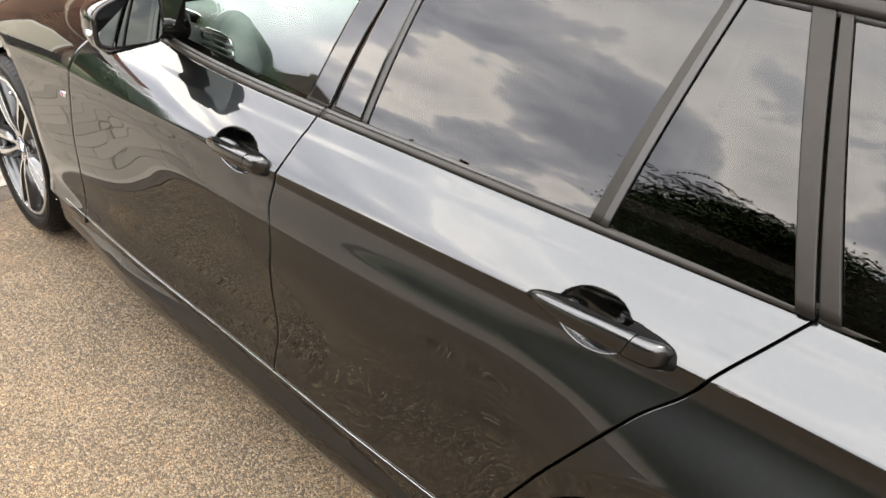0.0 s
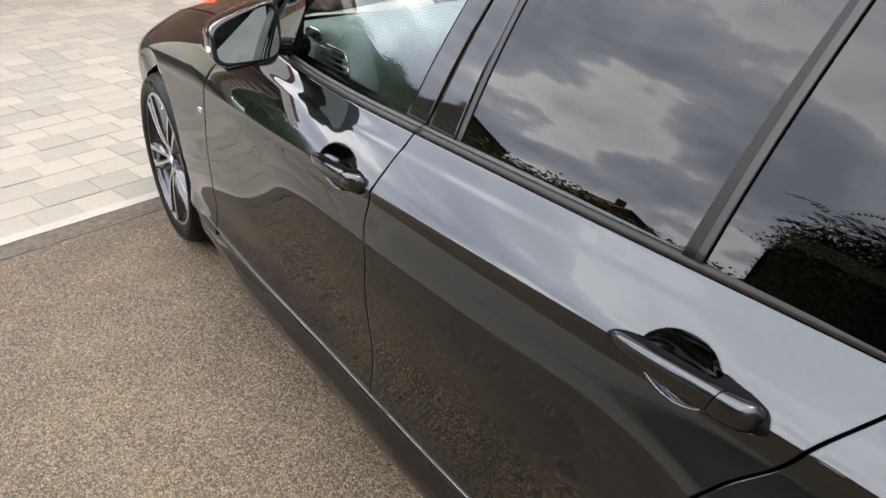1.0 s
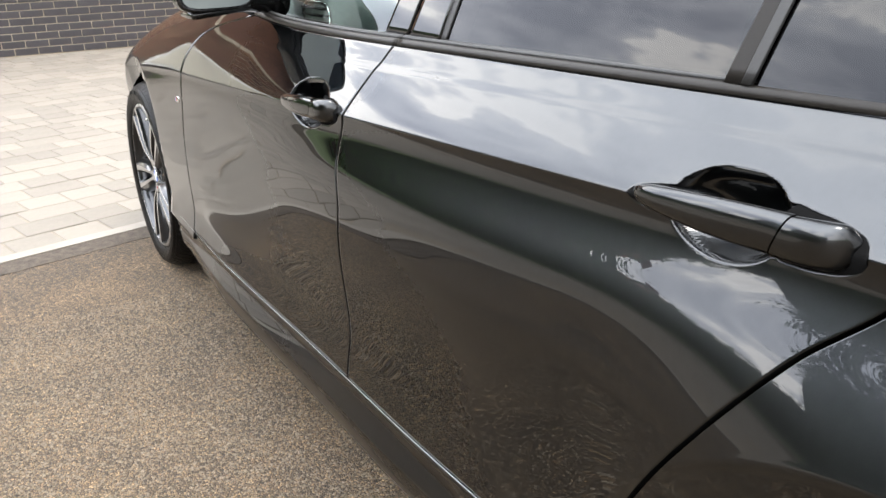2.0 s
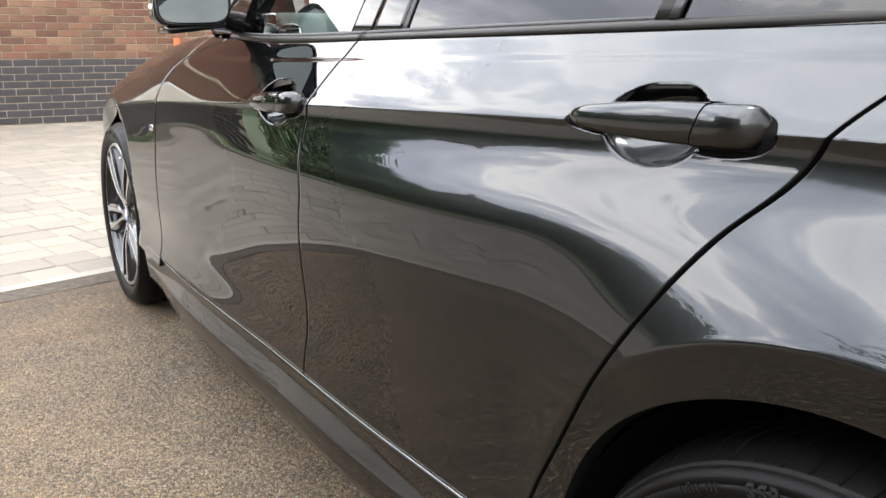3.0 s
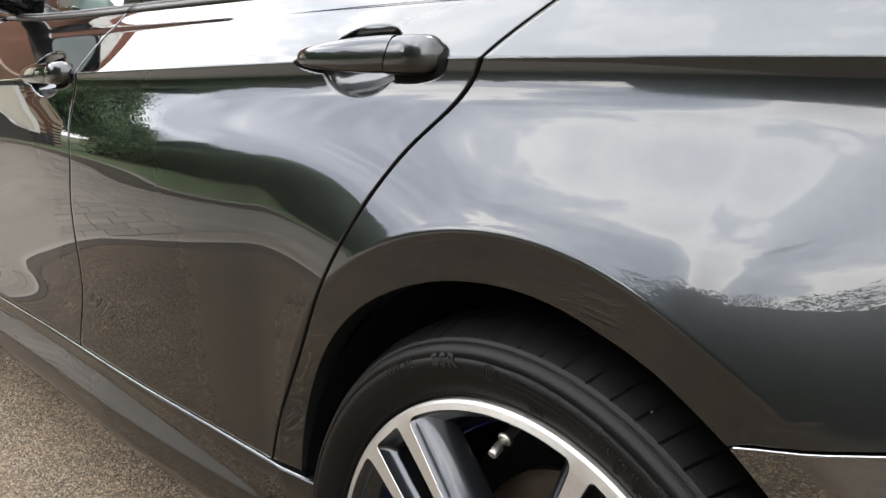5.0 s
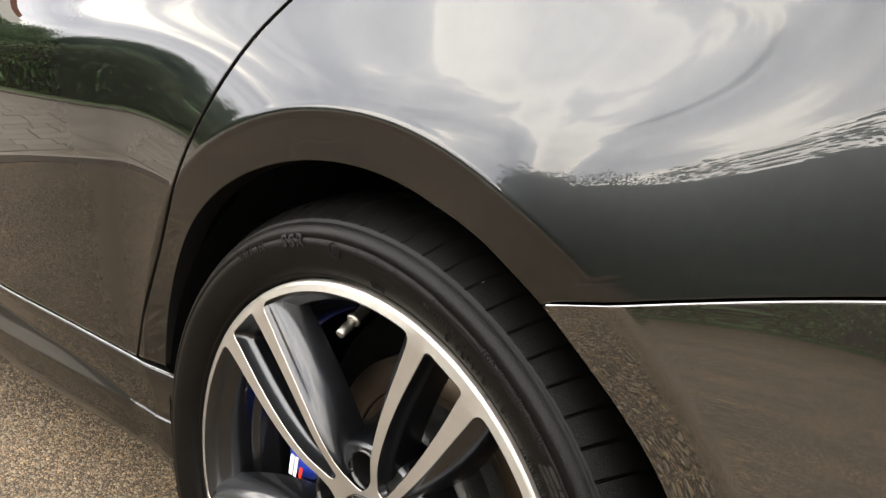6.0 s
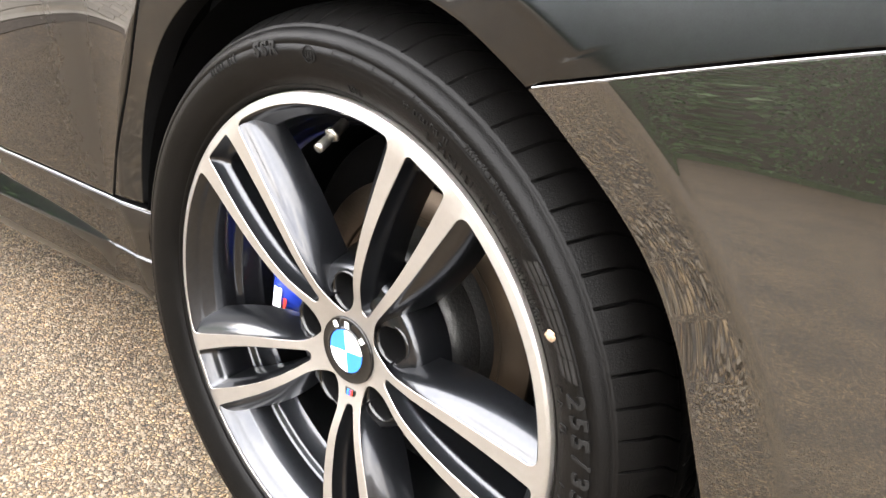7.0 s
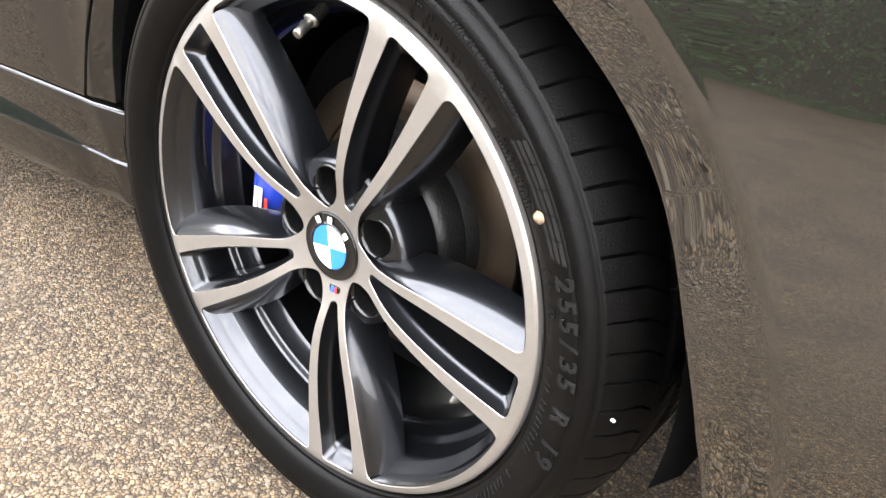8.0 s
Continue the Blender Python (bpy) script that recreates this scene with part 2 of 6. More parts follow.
def tarmac_material():
    """Worn drive: pale stones of many tints bedded in dark binder, with broad brown stains."""
    m = bpy.data.materials.new("worn stone-chip tarmac")
    m.use_nodes = True
    t = m.node_tree
    b = t.nodes["Principled BSDF"]
    b.inputs["Roughness"].default_value = 0.82
    co = t.nodes.new("ShaderNodeTexCoord")

    def tex(kind, scale, **kw):
        n = node(t, kind, Scale=scale, **kw)
        t.links.new(co.outputs["Object"], n.inputs["Vector"])
        return n

    def ramp(src, stops):
        r = t.nodes.new("ShaderNodeValToRGB")
        e = r.color_ramp.elements
        while len(e) < len(stops):
            e.new(0.5)
        for el, (p, c) in zip(e, stops):
            el.position, el.color = p, (*c, 1)
        t.links.new(src, r.inputs["Fac"])
        return r.outputs["Color"]

    def mixed(mode, fac, a, c):
        n = t.nodes.new("ShaderNodeMixRGB")
        n.blend_type = mode
        for i, v in ((0, fac), (1, a), (2, c)):
            if isinstance(v, float):
                n.inputs[i].default_value = v
            elif isinstance(v, tuple):
                n.inputs[i].default_value = (*v, 1)
            else:
                t.links.new(v, n.inputs[i])
        return n.outputs[0]

    warp = tex("ShaderNodeTexNoise", 90.0, Detail=3.0)
    shift = t.nodes.new("ShaderNodeVectorMath")
    shift.operation = "MULTIPLY_ADD"
    t.links.new(warp.outputs["Color"], shift.inputs[0])
    shift.inputs[1].default_value = (0.004, 0.004, 0.004)
    t.links.new(co.outputs["Object"], shift.inputs[2])
    cells, edge = node(t, "ShaderNodeTexVoronoi", Scale=165.0, Randomness=1.0), node(t, "ShaderNodeTexVoronoi", Scale=165.0, Randomness=1.0)
    for n in (cells, edge):
        t.links.new(shift.outputs[0], n.inputs["Vector"])
    edge.feature = "DISTANCE_TO_EDGE"
    fine, broad, patch = tex("ShaderNodeTexVoronoi", 420.0), tex("ShaderNodeTexNoise", 2.6, Detail=7.0, Roughness=0.6), tex("ShaderNodeTexNoise", 26.0, Detail=7.0, Roughness=0.7)

    def one(src):
        n = t.nodes.new("ShaderNodeSeparateColor")
        t.links.new(src, n.inputs[0])
        return n.outputs[0]

    stone = ramp(one(cells.outputs["Color"]), ((0.0, (0.0478, 0.0379, 0.0269)), (0.25, (0.0702, 0.0560, 0.0397)), (0.55, (0.0941, 0.0765, 0.0545)), (0.80, (0.1261, 0.1039, 0.0747)), (0.95, (0.1635, 0.1363, 0.1002)), (1.0, (0.0957, 0.0651, 0.0431))))
    grit = ramp(one(fine.outputs["Color"]), ((0.0, (0.62, 0.62, 0.62)), (1.0, (1.26, 1.24, 1.22))))
    col = mixed("MULTIPLY", 0.7, stone, grit)
    binder = ramp(edge.outputs["Distance"], ((0.0, (0.14, 0.12, 0.10)), (0.07, (0.42, 0.39, 0.35)), (0.17, (1.22, 1.19, 1.14))))
    col = mixed("MULTIPLY", 1.0, col, binder)
    stain = ramp(broad.outputs["Fac"], ((0.36, (0.76, 0.69, 0.59)), (0.6, (1.24, 1.11, 0.92))))
    col = mixed("MULTIPLY", 1.0, col, stain)
    clump = ramp(tex("ShaderNodeTexNoise", 75.0, Detail=4.0, Roughness=0.6).outputs["Fac"], ((0.36, (0.60, 0.58, 0.55)), (0.50, (1.02, 1.02, 1.0)), (0.62, (1.32, 1.28, 1.2))))
    col = mixed("MULTIPLY", 1.0, col, clump)
    bits = ramp(patch.outputs["Fac"], ((0.33, (0.28, 0.25, 0.22)), (0.37, (0.92, 0.89, 0.85)), (0.58, (1.05, 1.02, 0.98)), (0.65, (1.38, 1.27, 1.10))))
    col = mixed("MULTIPLY", 0.8, col, bits)
    t.links.new(col, b.inputs["Base Color"])
    h = t.nodes.new("ShaderNodeMath")
    h.operation = "MINIMUM"
    t.links.new(edge.outputs["Distance"], h.inputs[0])
    h.inputs[1].default_value = 0.3
    bp = node(t, "ShaderNodeBump", Strength=1.0, Distance=0.008)
    rough = tex("ShaderNodeTexNoise", 520.0, Detail=3.0)
    lump = t.nodes.new("ShaderNodeMath")
    lump.operation = "MULTIPLY_ADD"
    t.links.new(rough.outputs["Fac"], lump.inputs[0])
    lump.inputs[1].default_value = 0.22
    t.links.new(h.outputs[0], lump.inputs[2])
    t.links.new(lump.outputs[0], bp.inputs["Height"])
    t.links.new(bp.outputs[0], b.inputs["Normal"])
    return m


TARMAC = tarmac_material()


# ---- building blocks ----
def part(name, geo, mat, parent=None, label="", smooth=True):
    """One mesh object from (corners, faces), under a thing or under a part."""
    corners, faces = geo
    me = bpy.data.meshes.new(name)
    me.from_pydata([tuple(map(float, v)) for v in corners], [], [tuple(map(int, f)) for f in faces])
    me.materials.append(mat)
    me.polygons.foreach_set("use_smooth", [smooth] * len(me.polygons))
    me.update()
    ob = new(name, me)
    ob.parent = parent
    return tagged(ob, label)


def again(ob, parent, m, label=""):
    """Another object on the same mesh."""
    o = new(ob.name.split(".")[0], ob.data)
    o.parent = parent
    o.matrix_basis = m
    return tagged(o, label)


def empty(name, place=(0, 0, 0)):
    e = new(name)
    e.location = place
    e.empty_display_size = 0.2
    return e


def joined(*geos):
    corners, faces = [], []
    for v, f in geos:
        k = len(corners)
        corners += [tuple(p) for p in v]
        faces += [tuple(i + k for i in q) for q in f]
    return corners, faces


def moved(geo, m):
    return [tuple(m @ Vector(p)) for p in geo[0]], geo[1]


def grid_faces(n, m, loop_n=False, loop_m=False, flip=False):
    out = []
    for i in range(n if loop_n else n - 1):
        for j in range(m if loop_m else m - 1):
            a, b = i * m + j, ((i + 1) % n) * m + j
            c, d = ((i + 1) % n) * m + (j + 1) % m, i * m + (j + 1) % m
            out.append((a, d, c, b) if flip else (a, b, c, d))
    return out


def lathe(profile, seg=96, flip=False):
    """A profile of (radius, y) turned about the y axis."""
    p = np.array(profile, float)
    a = np.linspace(0, 2 * np.pi, seg, endpoint=False)
    r, y = p[:, 0][None], p[:, 1][None]
    v = np.stack([r * np.cos(a)[:, None], y + 0 * a[:, None], r * np.sin(a)[:, None]], -1).reshape(-1, 3)
    return v, grid_faces(seg, len(p), loop_n=True, flip=flip)


def bevel_box(sx, sy, sz, r=0.01, seg=2):
    """A block of that size about its middle, its edges rounded."""
    bm = bmesh.new()
    bmesh.ops.create_cube(bm, size=1.0)
    bmesh.ops.scale(bm, vec=(sx, sy, sz), verts=bm.verts)
    bmesh.ops.bevel(bm, geom=bm.edges[:], offset=r, segments=seg, affect="EDGES", profile=0.5)
    return from_bm(bm)


def from_bm(bm):
    bm.verts.index_update()
    geo = [tuple(v.co) for v in bm.verts], [tuple(v.index for v in f.verts) for f in bm.faces]
    bm.free()
    return geo


def tube(points, radius, seg=10, closed=False):
    """A round bar along points; radius may be one number or one for each point."""
    p = np.array(points, float)
    rad = np.broadcast_to(np.asarray(radius, float), len(p))
    t = np.gradient(p, axis=0)
    t /= np.linalg.norm(t, axis=1)[:, None] + 1e-9
    up = np.array([0, 0, 1.0]) if abs(t[:, 2]).mean() < 0.8 else np.array([1.0, 0, 0])
    u = np.cross(t, up)
    u /= np.linalg.norm(u, axis=1)[:, None] + 1e-9
    w = np.cross(u, t)
    a = np.linspace(0, 2 * np.pi, seg, endpoint=False)
    v = p[:, None] + rad[:, None, None] * (np.cos(a)[None, :, None] * u[:, None] + np.sin(a)[None, :, None] * w[:, None])
    f = grid_faces(len(p), seg, loop_n=closed, loop_m=True)
    if not closed:
        f += [tuple(range(seg))[::-1], tuple(range((len(p) - 1) * seg, len(p) * seg))]
    return v.reshape(-1, 3), f


def prism(outline, y0, y1):
    """An outline of (x, z) as a plate from y0 (outer) to y1 (inner)."""
    n = len(outline)
    v = [(x, y0, z) for x, z in outline] + [(x, y1, z) for x, z in outline]
    return v, [tuple(range(n)), tuple(range(2 * n - 1, n - 1, -1))] + [(i, i + n, (i + 1) % n + n, (i + 1) % n) for i in range(n)]


def slab(outline, z0, z1):
    """An outline of (x, y) as a slab from z0 up to z1."""
    n = len(outline)
    v = [(x, y, z0) for x, y in outline] + [(x, y, z1) for x, y in outline]
    return v, [tuple(range(n))[::-1], tuple(range(n, 2 * n))] + [(i, (i + 1) % n, (i + 1) % n + n, i + n) for i in range(n)]


# ---- the shape of the car's side ----
def spline(xs, ys):
    """A natural cubic spline through the knots, straight beyond them."""
    xs, ys = np.array(xs, float), np.array(ys, float)
    n, h = len(xs), np.diff(xs)
    a, b = np.eye(n), np.zeros(n)
    for i in range(1, n - 1):
        a[i, i - 1:i + 2] = h[i - 1], 2 * (h[i - 1] + h[i]), h[i]
        b[i] = 6 * ((ys[i + 1] - ys[i]) / h[i] - (ys[i] - ys[i - 1]) / h[i - 1])
    m = np.linalg.solve(a, b)

    def at(x):
        x = np.asarray(x, float)
        c = np.clip(x, xs[0], xs[-1])
        i = np.clip(np.searchsorted(xs, c) - 1, 0, n - 2)
        p, q, k = xs[i + 1] - c, c - xs[i], h[i]
        y = (m[i] * p**3 + m[i + 1] * q**3) / (6 * k) + (ys[i] / k - m[i] * k / 6) * p + (ys[i + 1] / k - m[i + 1] * k / 6) * q
        s0 = (ys[1] - ys[0]) / h[0] - h[0] * m[1] / 6
        s1 = (ys[-1] - ys[-2]) / h[-1] + h[-1] * m[-2] / 6
        return y + np.where(x < xs[0], (x - xs[0]) * s0, 0) + np.where(x > xs[-1], (x - xs[-1]) * s1, 0)
    return at


def ease(x, a, b):
    t = np.clip((np.asarray(x, float) - a) / (b - a), 0, 1)
    return t * t * (3 - 2 * t)


# the swage line along the side: its height and its place across
crease_z = spline([-3.5, -2.8, -2.15, -1.34, -1.04, -0.58, -0.37, -0.07, 0.26, 1.0], [0.635, 0.71, 0.768, 0.820, 0.838, 0.861, 0.871, 0.881, 0.887, 0.895])
crease_y = spline([-3.5, -3.2, -2.8, -2.2, -1.26, -0.8, -0.37, -0.1, 0.2, 0.6, 1.0], [0.22, 0.070, 0.020, 0.012, 0.0, 0.006, 0.016, 0.024, 0.028, 0.05, 0.15])
# upper edge of the side panels: the belt, and the bonnet's shut line ahead of it
top_z = spline([-3.5, -3.15, -2.8, -2.4, -2.0, -1.6, -1.0, -0.5, 0.0, 0.5, 1.0], [0.70, 0.79, 0.87, 0.92, 0.945, 0.937, 0.942, 0.954, 0.967, 0.980, 0.985])
top_in = spline([-3.5, -2.8, -2.2, -1.7, -1.0, 0.0, 1.0], [0.20, 0.155, 0.132, 0.095, 0.085, 0.085, 0.09])


def slope_table(s, degrees):
    """How far the side stands out below the swage line, from the lean of the sheet in degrees at depths s."""
    depth = np.linspace(0, 0.75, 1501)
    lean = np.tan(np.radians(spline(s, degrees)(np.clip(depth, 0, s[-1]))))
    out = np.concatenate([[0], np.cumsum((lean[1:] + lean[:-1]) / 2 * np.diff(depth))])
    return lambda d: np.interp(d, depth, out)


front_side = slope_table([0, 0.01, 0.03, 0.05, 0.067, 0.09, 0.12, 0.2, 0.3, 0.345, 0.38, 0.41, 0.45, 0.5], [-5.8, 3.2, 4.7, 1.7, -0.8, -0.8, -1.8, -2.2, -2.9, -2.7, 1.0, 8.5, 9.5, 4.5])
door_side = slope_table([0, 0.012, 0.033, 0.055, 0.08, 0.1, 0.118, 0.135, 0.155, 0.175, 0.19, 0.205, 0.22, 0.24, 0.265, 0.29, 0.33, 0.4, 0.5], [-14.5, -6.5, 9.5, 15.8, 17.5, 13, 6.5, 3.8, 3.8, 3.9, 1.4, -1.3, -2.2, -2.8, -4.1, -4.9, -4.2, -3.0, -3.5])
rear_side = slope_table([0, 0.012, 0.032, 0.06, 0.1, 0.15, 0.2, 0.25, 0.32, 0.4, 0.5], [-14, -4, 14, 24.5, 25.8, 19.8, 13.5, 7.8, 3.8, -0.5, -2.5])
tail_side = slope_table([0, 0.012, 0.032, 0.06, 0.1, 0.15, 0.2, 0.25, 0.32, 0.37, 0.42, 0.47, 0.52, 0.6], [-14, -6, 6, 10.5, 11.5, 10, 8.4, 6.5, 5.6, 5.6, 5.0, 1.5, -4, -7])
AXLE_Z, FRONT_X = 0.325, -2.81
ARCHES = ((0.0, 0.413), (FRONT_X, 0.415))


def lip_radius(cx, rb, x, z):
    """Where the flat round the arch ends: it broadens down the rear bumper."""
    if cx:
        return rb
    a = np.degrees(np.arctan2(np.asarray(z, float) - AXLE_Z, np.asarray(x, float) - cx))
    return np.where(np.abs(a) < 75, np.interp(a, [0, 4, 13, 21.5, 28, 34, 40, 46, 53, 62, 72], [0.448, 0.446, 0.436, 0.430, 0.4235, 0.4195, 0.417, 0.4168, 0.4155, 0.414, rb]), rb)


def plain_side(x, z):
    x, z = np.broadcast_arrays(np.asarray(x, float), np.asarray(z, float))
    d = crease_z(x) - z
    w1, w2, w3 = ease(x, -1.9, -0.55), ease(x, -0.45, 0.0), ease(x, 0.15, 0.42)
    low = (1 - w1) * front_side(d) + w1 * ((1 - w2) * door_side(d) + w2 * ((1 - w3) * rear_side(d) + w3 * tail_side(d)))
    q = np.clip(-d / (top_z(x) - crease_z(x)), 0, 1.3)
    p = 1.35 + 1.2 * (1 - ease(x, -2.3, -1.6))
    full = 0.55 - 0.25 * (1 - ease(x, -2.3, -1.6))
    high = top_in(x) * (full * q + (1 - full) * q**p) + 0.0022 * ease(x, -1.9, -1.5) * (ease(q, 0.66, 0.76) - 0.6 * ease(q, 0.76, 1.0))
    flare = 0.022 * (1 - ease(x, -1.95, -1.2)) * ease(x, -3.3, -2.6) * (1 - ease(z, 0.45, 0.74))
    return crease_y(x) + np.where(d > 0, -low, high) - flare


def side(x, z):
    """Where the painted side lies across the car: the sheet, rolled over into the wheel arches."""
    y = plain_side(x, z)
    for cx, rb0 in ARCHES:
        rb = lip_radius(cx, rb0, x, z)
        r = np.hypot(x - cx, z - AXLE_Z)
        k = rb / np.maximum(r, 0.05)
        edge = plain_side(cx + (x - cx) * k, AXLE_Z + (z - AXLE_Z) * k)
        lip = edge + np.tan(radians(7)) * (rb - r)
        t = ease(rb - r, -0.006, 0.010) * np.where(np.asarray(x, float) > cx + 0.2, ease(z, 0.10, 0.16), ease(z, 0.30, 0.36))
        y = y * (1 - t) + lip * t
    return y


MIDDLE = 0.885  # the car's middle plane across


rims = []


def edged(corners, faces, depth=0.026, r=0.0008):
    """Turns the open edges of a sheet inwards, round a small radius."""
    v = np.array(corners, float)
    count, centre = {}, {}
    for f in faces:
        c = v[list(f)].mean(0)
        for a, b in zip(f, f[1:] + f[:1]):
            k = (min(a, b), max(a, b))
            count[k] = None if k in count else (a, b)
            centre[k] = c
    rim = {}
    for k, e in count.items():
        if e:
            for i in e:
                rim.setdefault(i, []).append(v[i] - centre[k])
    ids = list(rim)
    first = {i: len(v) + 2 * n for n, i in enumerate(ids)}
    extra = []
    for i in ids:
        d = np.sum(rim[i], axis=0)
        d /= np.linalg.norm(d) + 1e-9
        extra += [v[i] + d * r + (0, r * 0.8, 0), v[i] + d * r * 1.15 + (0, depth, 0)]
    more = []
    rims.append(len([e for e in count.values() if e]))
    for k, e in count.items():
        if e:
            a, b = e
            more += [(b, a, first[a], first[b]), (first[b], first[a], first[a] + 1, first[b] + 1)]
    return np.concatenate([v, np.array(extra)]), list(faces) + more[::2] + more[1::2]


def mirrored(geo):
    return [(x, 2 * MIDDLE - y, z) for x, y, z in geo[0]], [tuple(f)[::-1] for f in geo[1]]


def curve(points, by_z=True):
    """A shut line: x as a smooth function of z."""
    p = np.array(points, float)
    return spline(p[:, 1], p[:, 0])


FENDER_GAP = curve([(-2.115, 0.28), (-2.105, 0.40), (-2.105, 0.50), (-2.125, 0.60), (-2.12, 0.69), (-2.105, 0.785), (-2.06, 0.85), (-1.95, 0.90), (-1.72, 0.940)])
MID_GAP = curve([(-1.066, 0.30), (-1.064, 0.36), (-1.040, 0.46), (-1.040, 0.54), (-1.040, 0.63), (-1.035, 0.71), (-1.045, 0.77), (-1.028, 0.84), (-1.015, 0.90), (-1.006, 0.96)])
REAR_GAP = curve([(-0.45, 0.30), (-0.423, 0.374), (-0.396, 0.44), (-0.344, 0.53), (-0.293, 0.61), (-0.243, 0.682), (-0.212, 0.726), (-0.177, 0.774), (-0.156, 0.80), (-0.120, 0.836), (-0.100, 0.862), (-0.088, 0.882), (-0.060, 0.918), (-0.018, 0.969)])
sill_z = spline([-2.3, -1.77, -1.35, -1.05, -0.8, -0.6, -0.42, -0.34, 0.0], [0.327, 0.336, 0.342, 0.348, 0.351, 0.358, 0.363, 0.366, 0.372])
GAP = 0.0034

# the hollows behind the two pull handles: middle along and up, half width, half height
HANDLES = ((-0.374, 1.0), (-1.296, 1.02))
HOLLOWS = [(-0.270, 0.875, 0.064, 0.0385), (-1.186, 0.834, 0.086, 0.0405)]


def skin(x, z):
    """The side with the handle hollows pressed in."""
    y, press = side(x, z), 0.0
    for hx, hz, a, b in HOLLOWS:
        q = np.sqrt(((x - hx) / a) ** 2 + ((z - hz) / b) ** 2)
        rise = z - crease_z(x)
        back = crease_y(x) + 0.047 - 0.30 * rise   # the hollow's back wall overhangs
        w = np.clip(1 - q * q, 0, 1) ** (0.85 - 0.45 * ease(rise, -0.012, 0.012))
        press = np.maximum(press, (back - y) * w * np.maximum(ease(1 - q, -0.01, 0.11), ease(rise, -0.012, 0.012)))
    for tx, stretch in HANDLES:
        d = (x - tx) / stretch
        tall = np.where(d > 0.165, 0.0225, 0.0118 + 0.0100 * np.clip(d / 0.165, 0, 1))
        mid = crease_z(x) + 0.001 - 0.003 * ease(d, 0.15, 0.19)
        q = (np.abs((d - 0.117) / 0.1220) ** 3.2 + np.abs((z - mid) / tall) ** 3.2) ** (1 / 3.2)
        press = np.maximum(press, 0.0045 * ease(1 - q, -0.01, 0.10))
    return y + press


def door_sheet(left, right, nu, low, high):
    """A door's outer sheet between two shut lines, from the sill to the belt, with a row of corners on the swage line."""
    u = np.linspace(0, 1, nu)[:, None]
    rows = np.concatenate([np.linspace(0, 1, low) ** 0.8, 1 + np.linspace(0, 1, high)[1:]])[None]
    x = left(0.6) * (1 - u) + right(0.6) * u + 0 * rows
    for _ in range(12):
        base, top, swage = sill_z(x) + 0.003, top_z(x), crease_z(x)
        z = np.where(rows <= 1, base + (swage - base) * rows, swage + (top - swage) * (rows - 1))
        x = (left(z) + GAP) * (1 - u) + (right(z) - GAP) * u
    v = np.stack([x, skin(x, z), z], -1).reshape(-1, 3)
    return v, grid_faces(nu, low + high - 1)


def arch_points(cx, radius, start, stop, n):
    a = np.radians(np.linspace(start, stop, n))
    if not cx:
        radius = np.interp(np.degrees(a), [55.8, 66, 75, 90, 118, 160], [0.3685, 0.3695, 0.3650, 0.3660, 0.3665, radius])
    return np.stack([cx + radius * np.cos(a), AXLE_Z + radius * np.sin(a)], -1)


def along(points, n):
    """n points evenly along a polyline."""
    p = np.array(points, float)
    d = np.concatenate([[0], np.cumsum(np.linalg.norm(np.diff(p, axis=0), axis=1))])
    s = np.linspace(0, d[-1], n)
    return np.stack([np.interp(s, d, p[:, 0]), np.interp(s, d, p[:, 1])], -1)


def ruled(inner, outer, m):
    """A sheet on the side between two lines of (x, z)."""
    w = np.linspace(0, 1, m)[None, :, None]
    p = inner[:, None] * (1 - w) + outer[:, None] * w
    x, z = p[..., 0], p[..., 1]
    return np.stack([x, skin(x, z), z], -1).reshape(-1, 3), grid_faces(len(inner), m)


def welded(*geos):
    """Joins sheets and welds the corners that coincide."""
    corners, faces = joined(*geos)
    bm = bmesh.new()
    vs = [bm.verts.new(c) for c in corners]
    for f in faces:
        bm.faces.new([vs[i] for i in f])
    bmesh.ops.remove_doubles(bm, verts=bm.verts, dist=0.0002)
    return from_bm(bm)


def facing_out(geo):
    """Turns the faces so that the sheet looks away from the car's middle."""
    v = np.array(geo[0])
    f = geo[1][len(geo[1]) // 2]
    a, b, c = v[list(f[:3])]
    return geo if np.cross(b - a, c - a)[1] < 0 else (geo[0], [tuple(q)[::-1] for q in geo[1]])


car = tagged(empty("car", (-1.4, MIDDLE, 0)), "dark grey metallic estate car with black window trim, parked on tarmac", "car")
car.location = (0, 0, 0)


def both_sides(name, geo, mat, label="", keep=True):
    ob = part(name, geo, mat, car, label)
    other = part(name, mirrored(geo), mat, car, label)
    # black on the folded edges stands in for the shade inside the shut lines
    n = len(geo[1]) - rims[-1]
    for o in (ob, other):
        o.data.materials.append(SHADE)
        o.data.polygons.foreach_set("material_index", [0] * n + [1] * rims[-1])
    return ob, other


# doors
front_door, front_door_far = both_sides("front_door", edged(*facing_out(door_sheet(FENDER_GAP, MID_GAP, 380, 170, 50))), PAINT, "dark grey metallic front door")
rear_door, rear_door_far = both_sides("rear_door", edged(*facing_out(door_sheet(MID_GAP, REAR_GAP, 400, 230, 60))), PAINT, "dark grey metallic rear door")

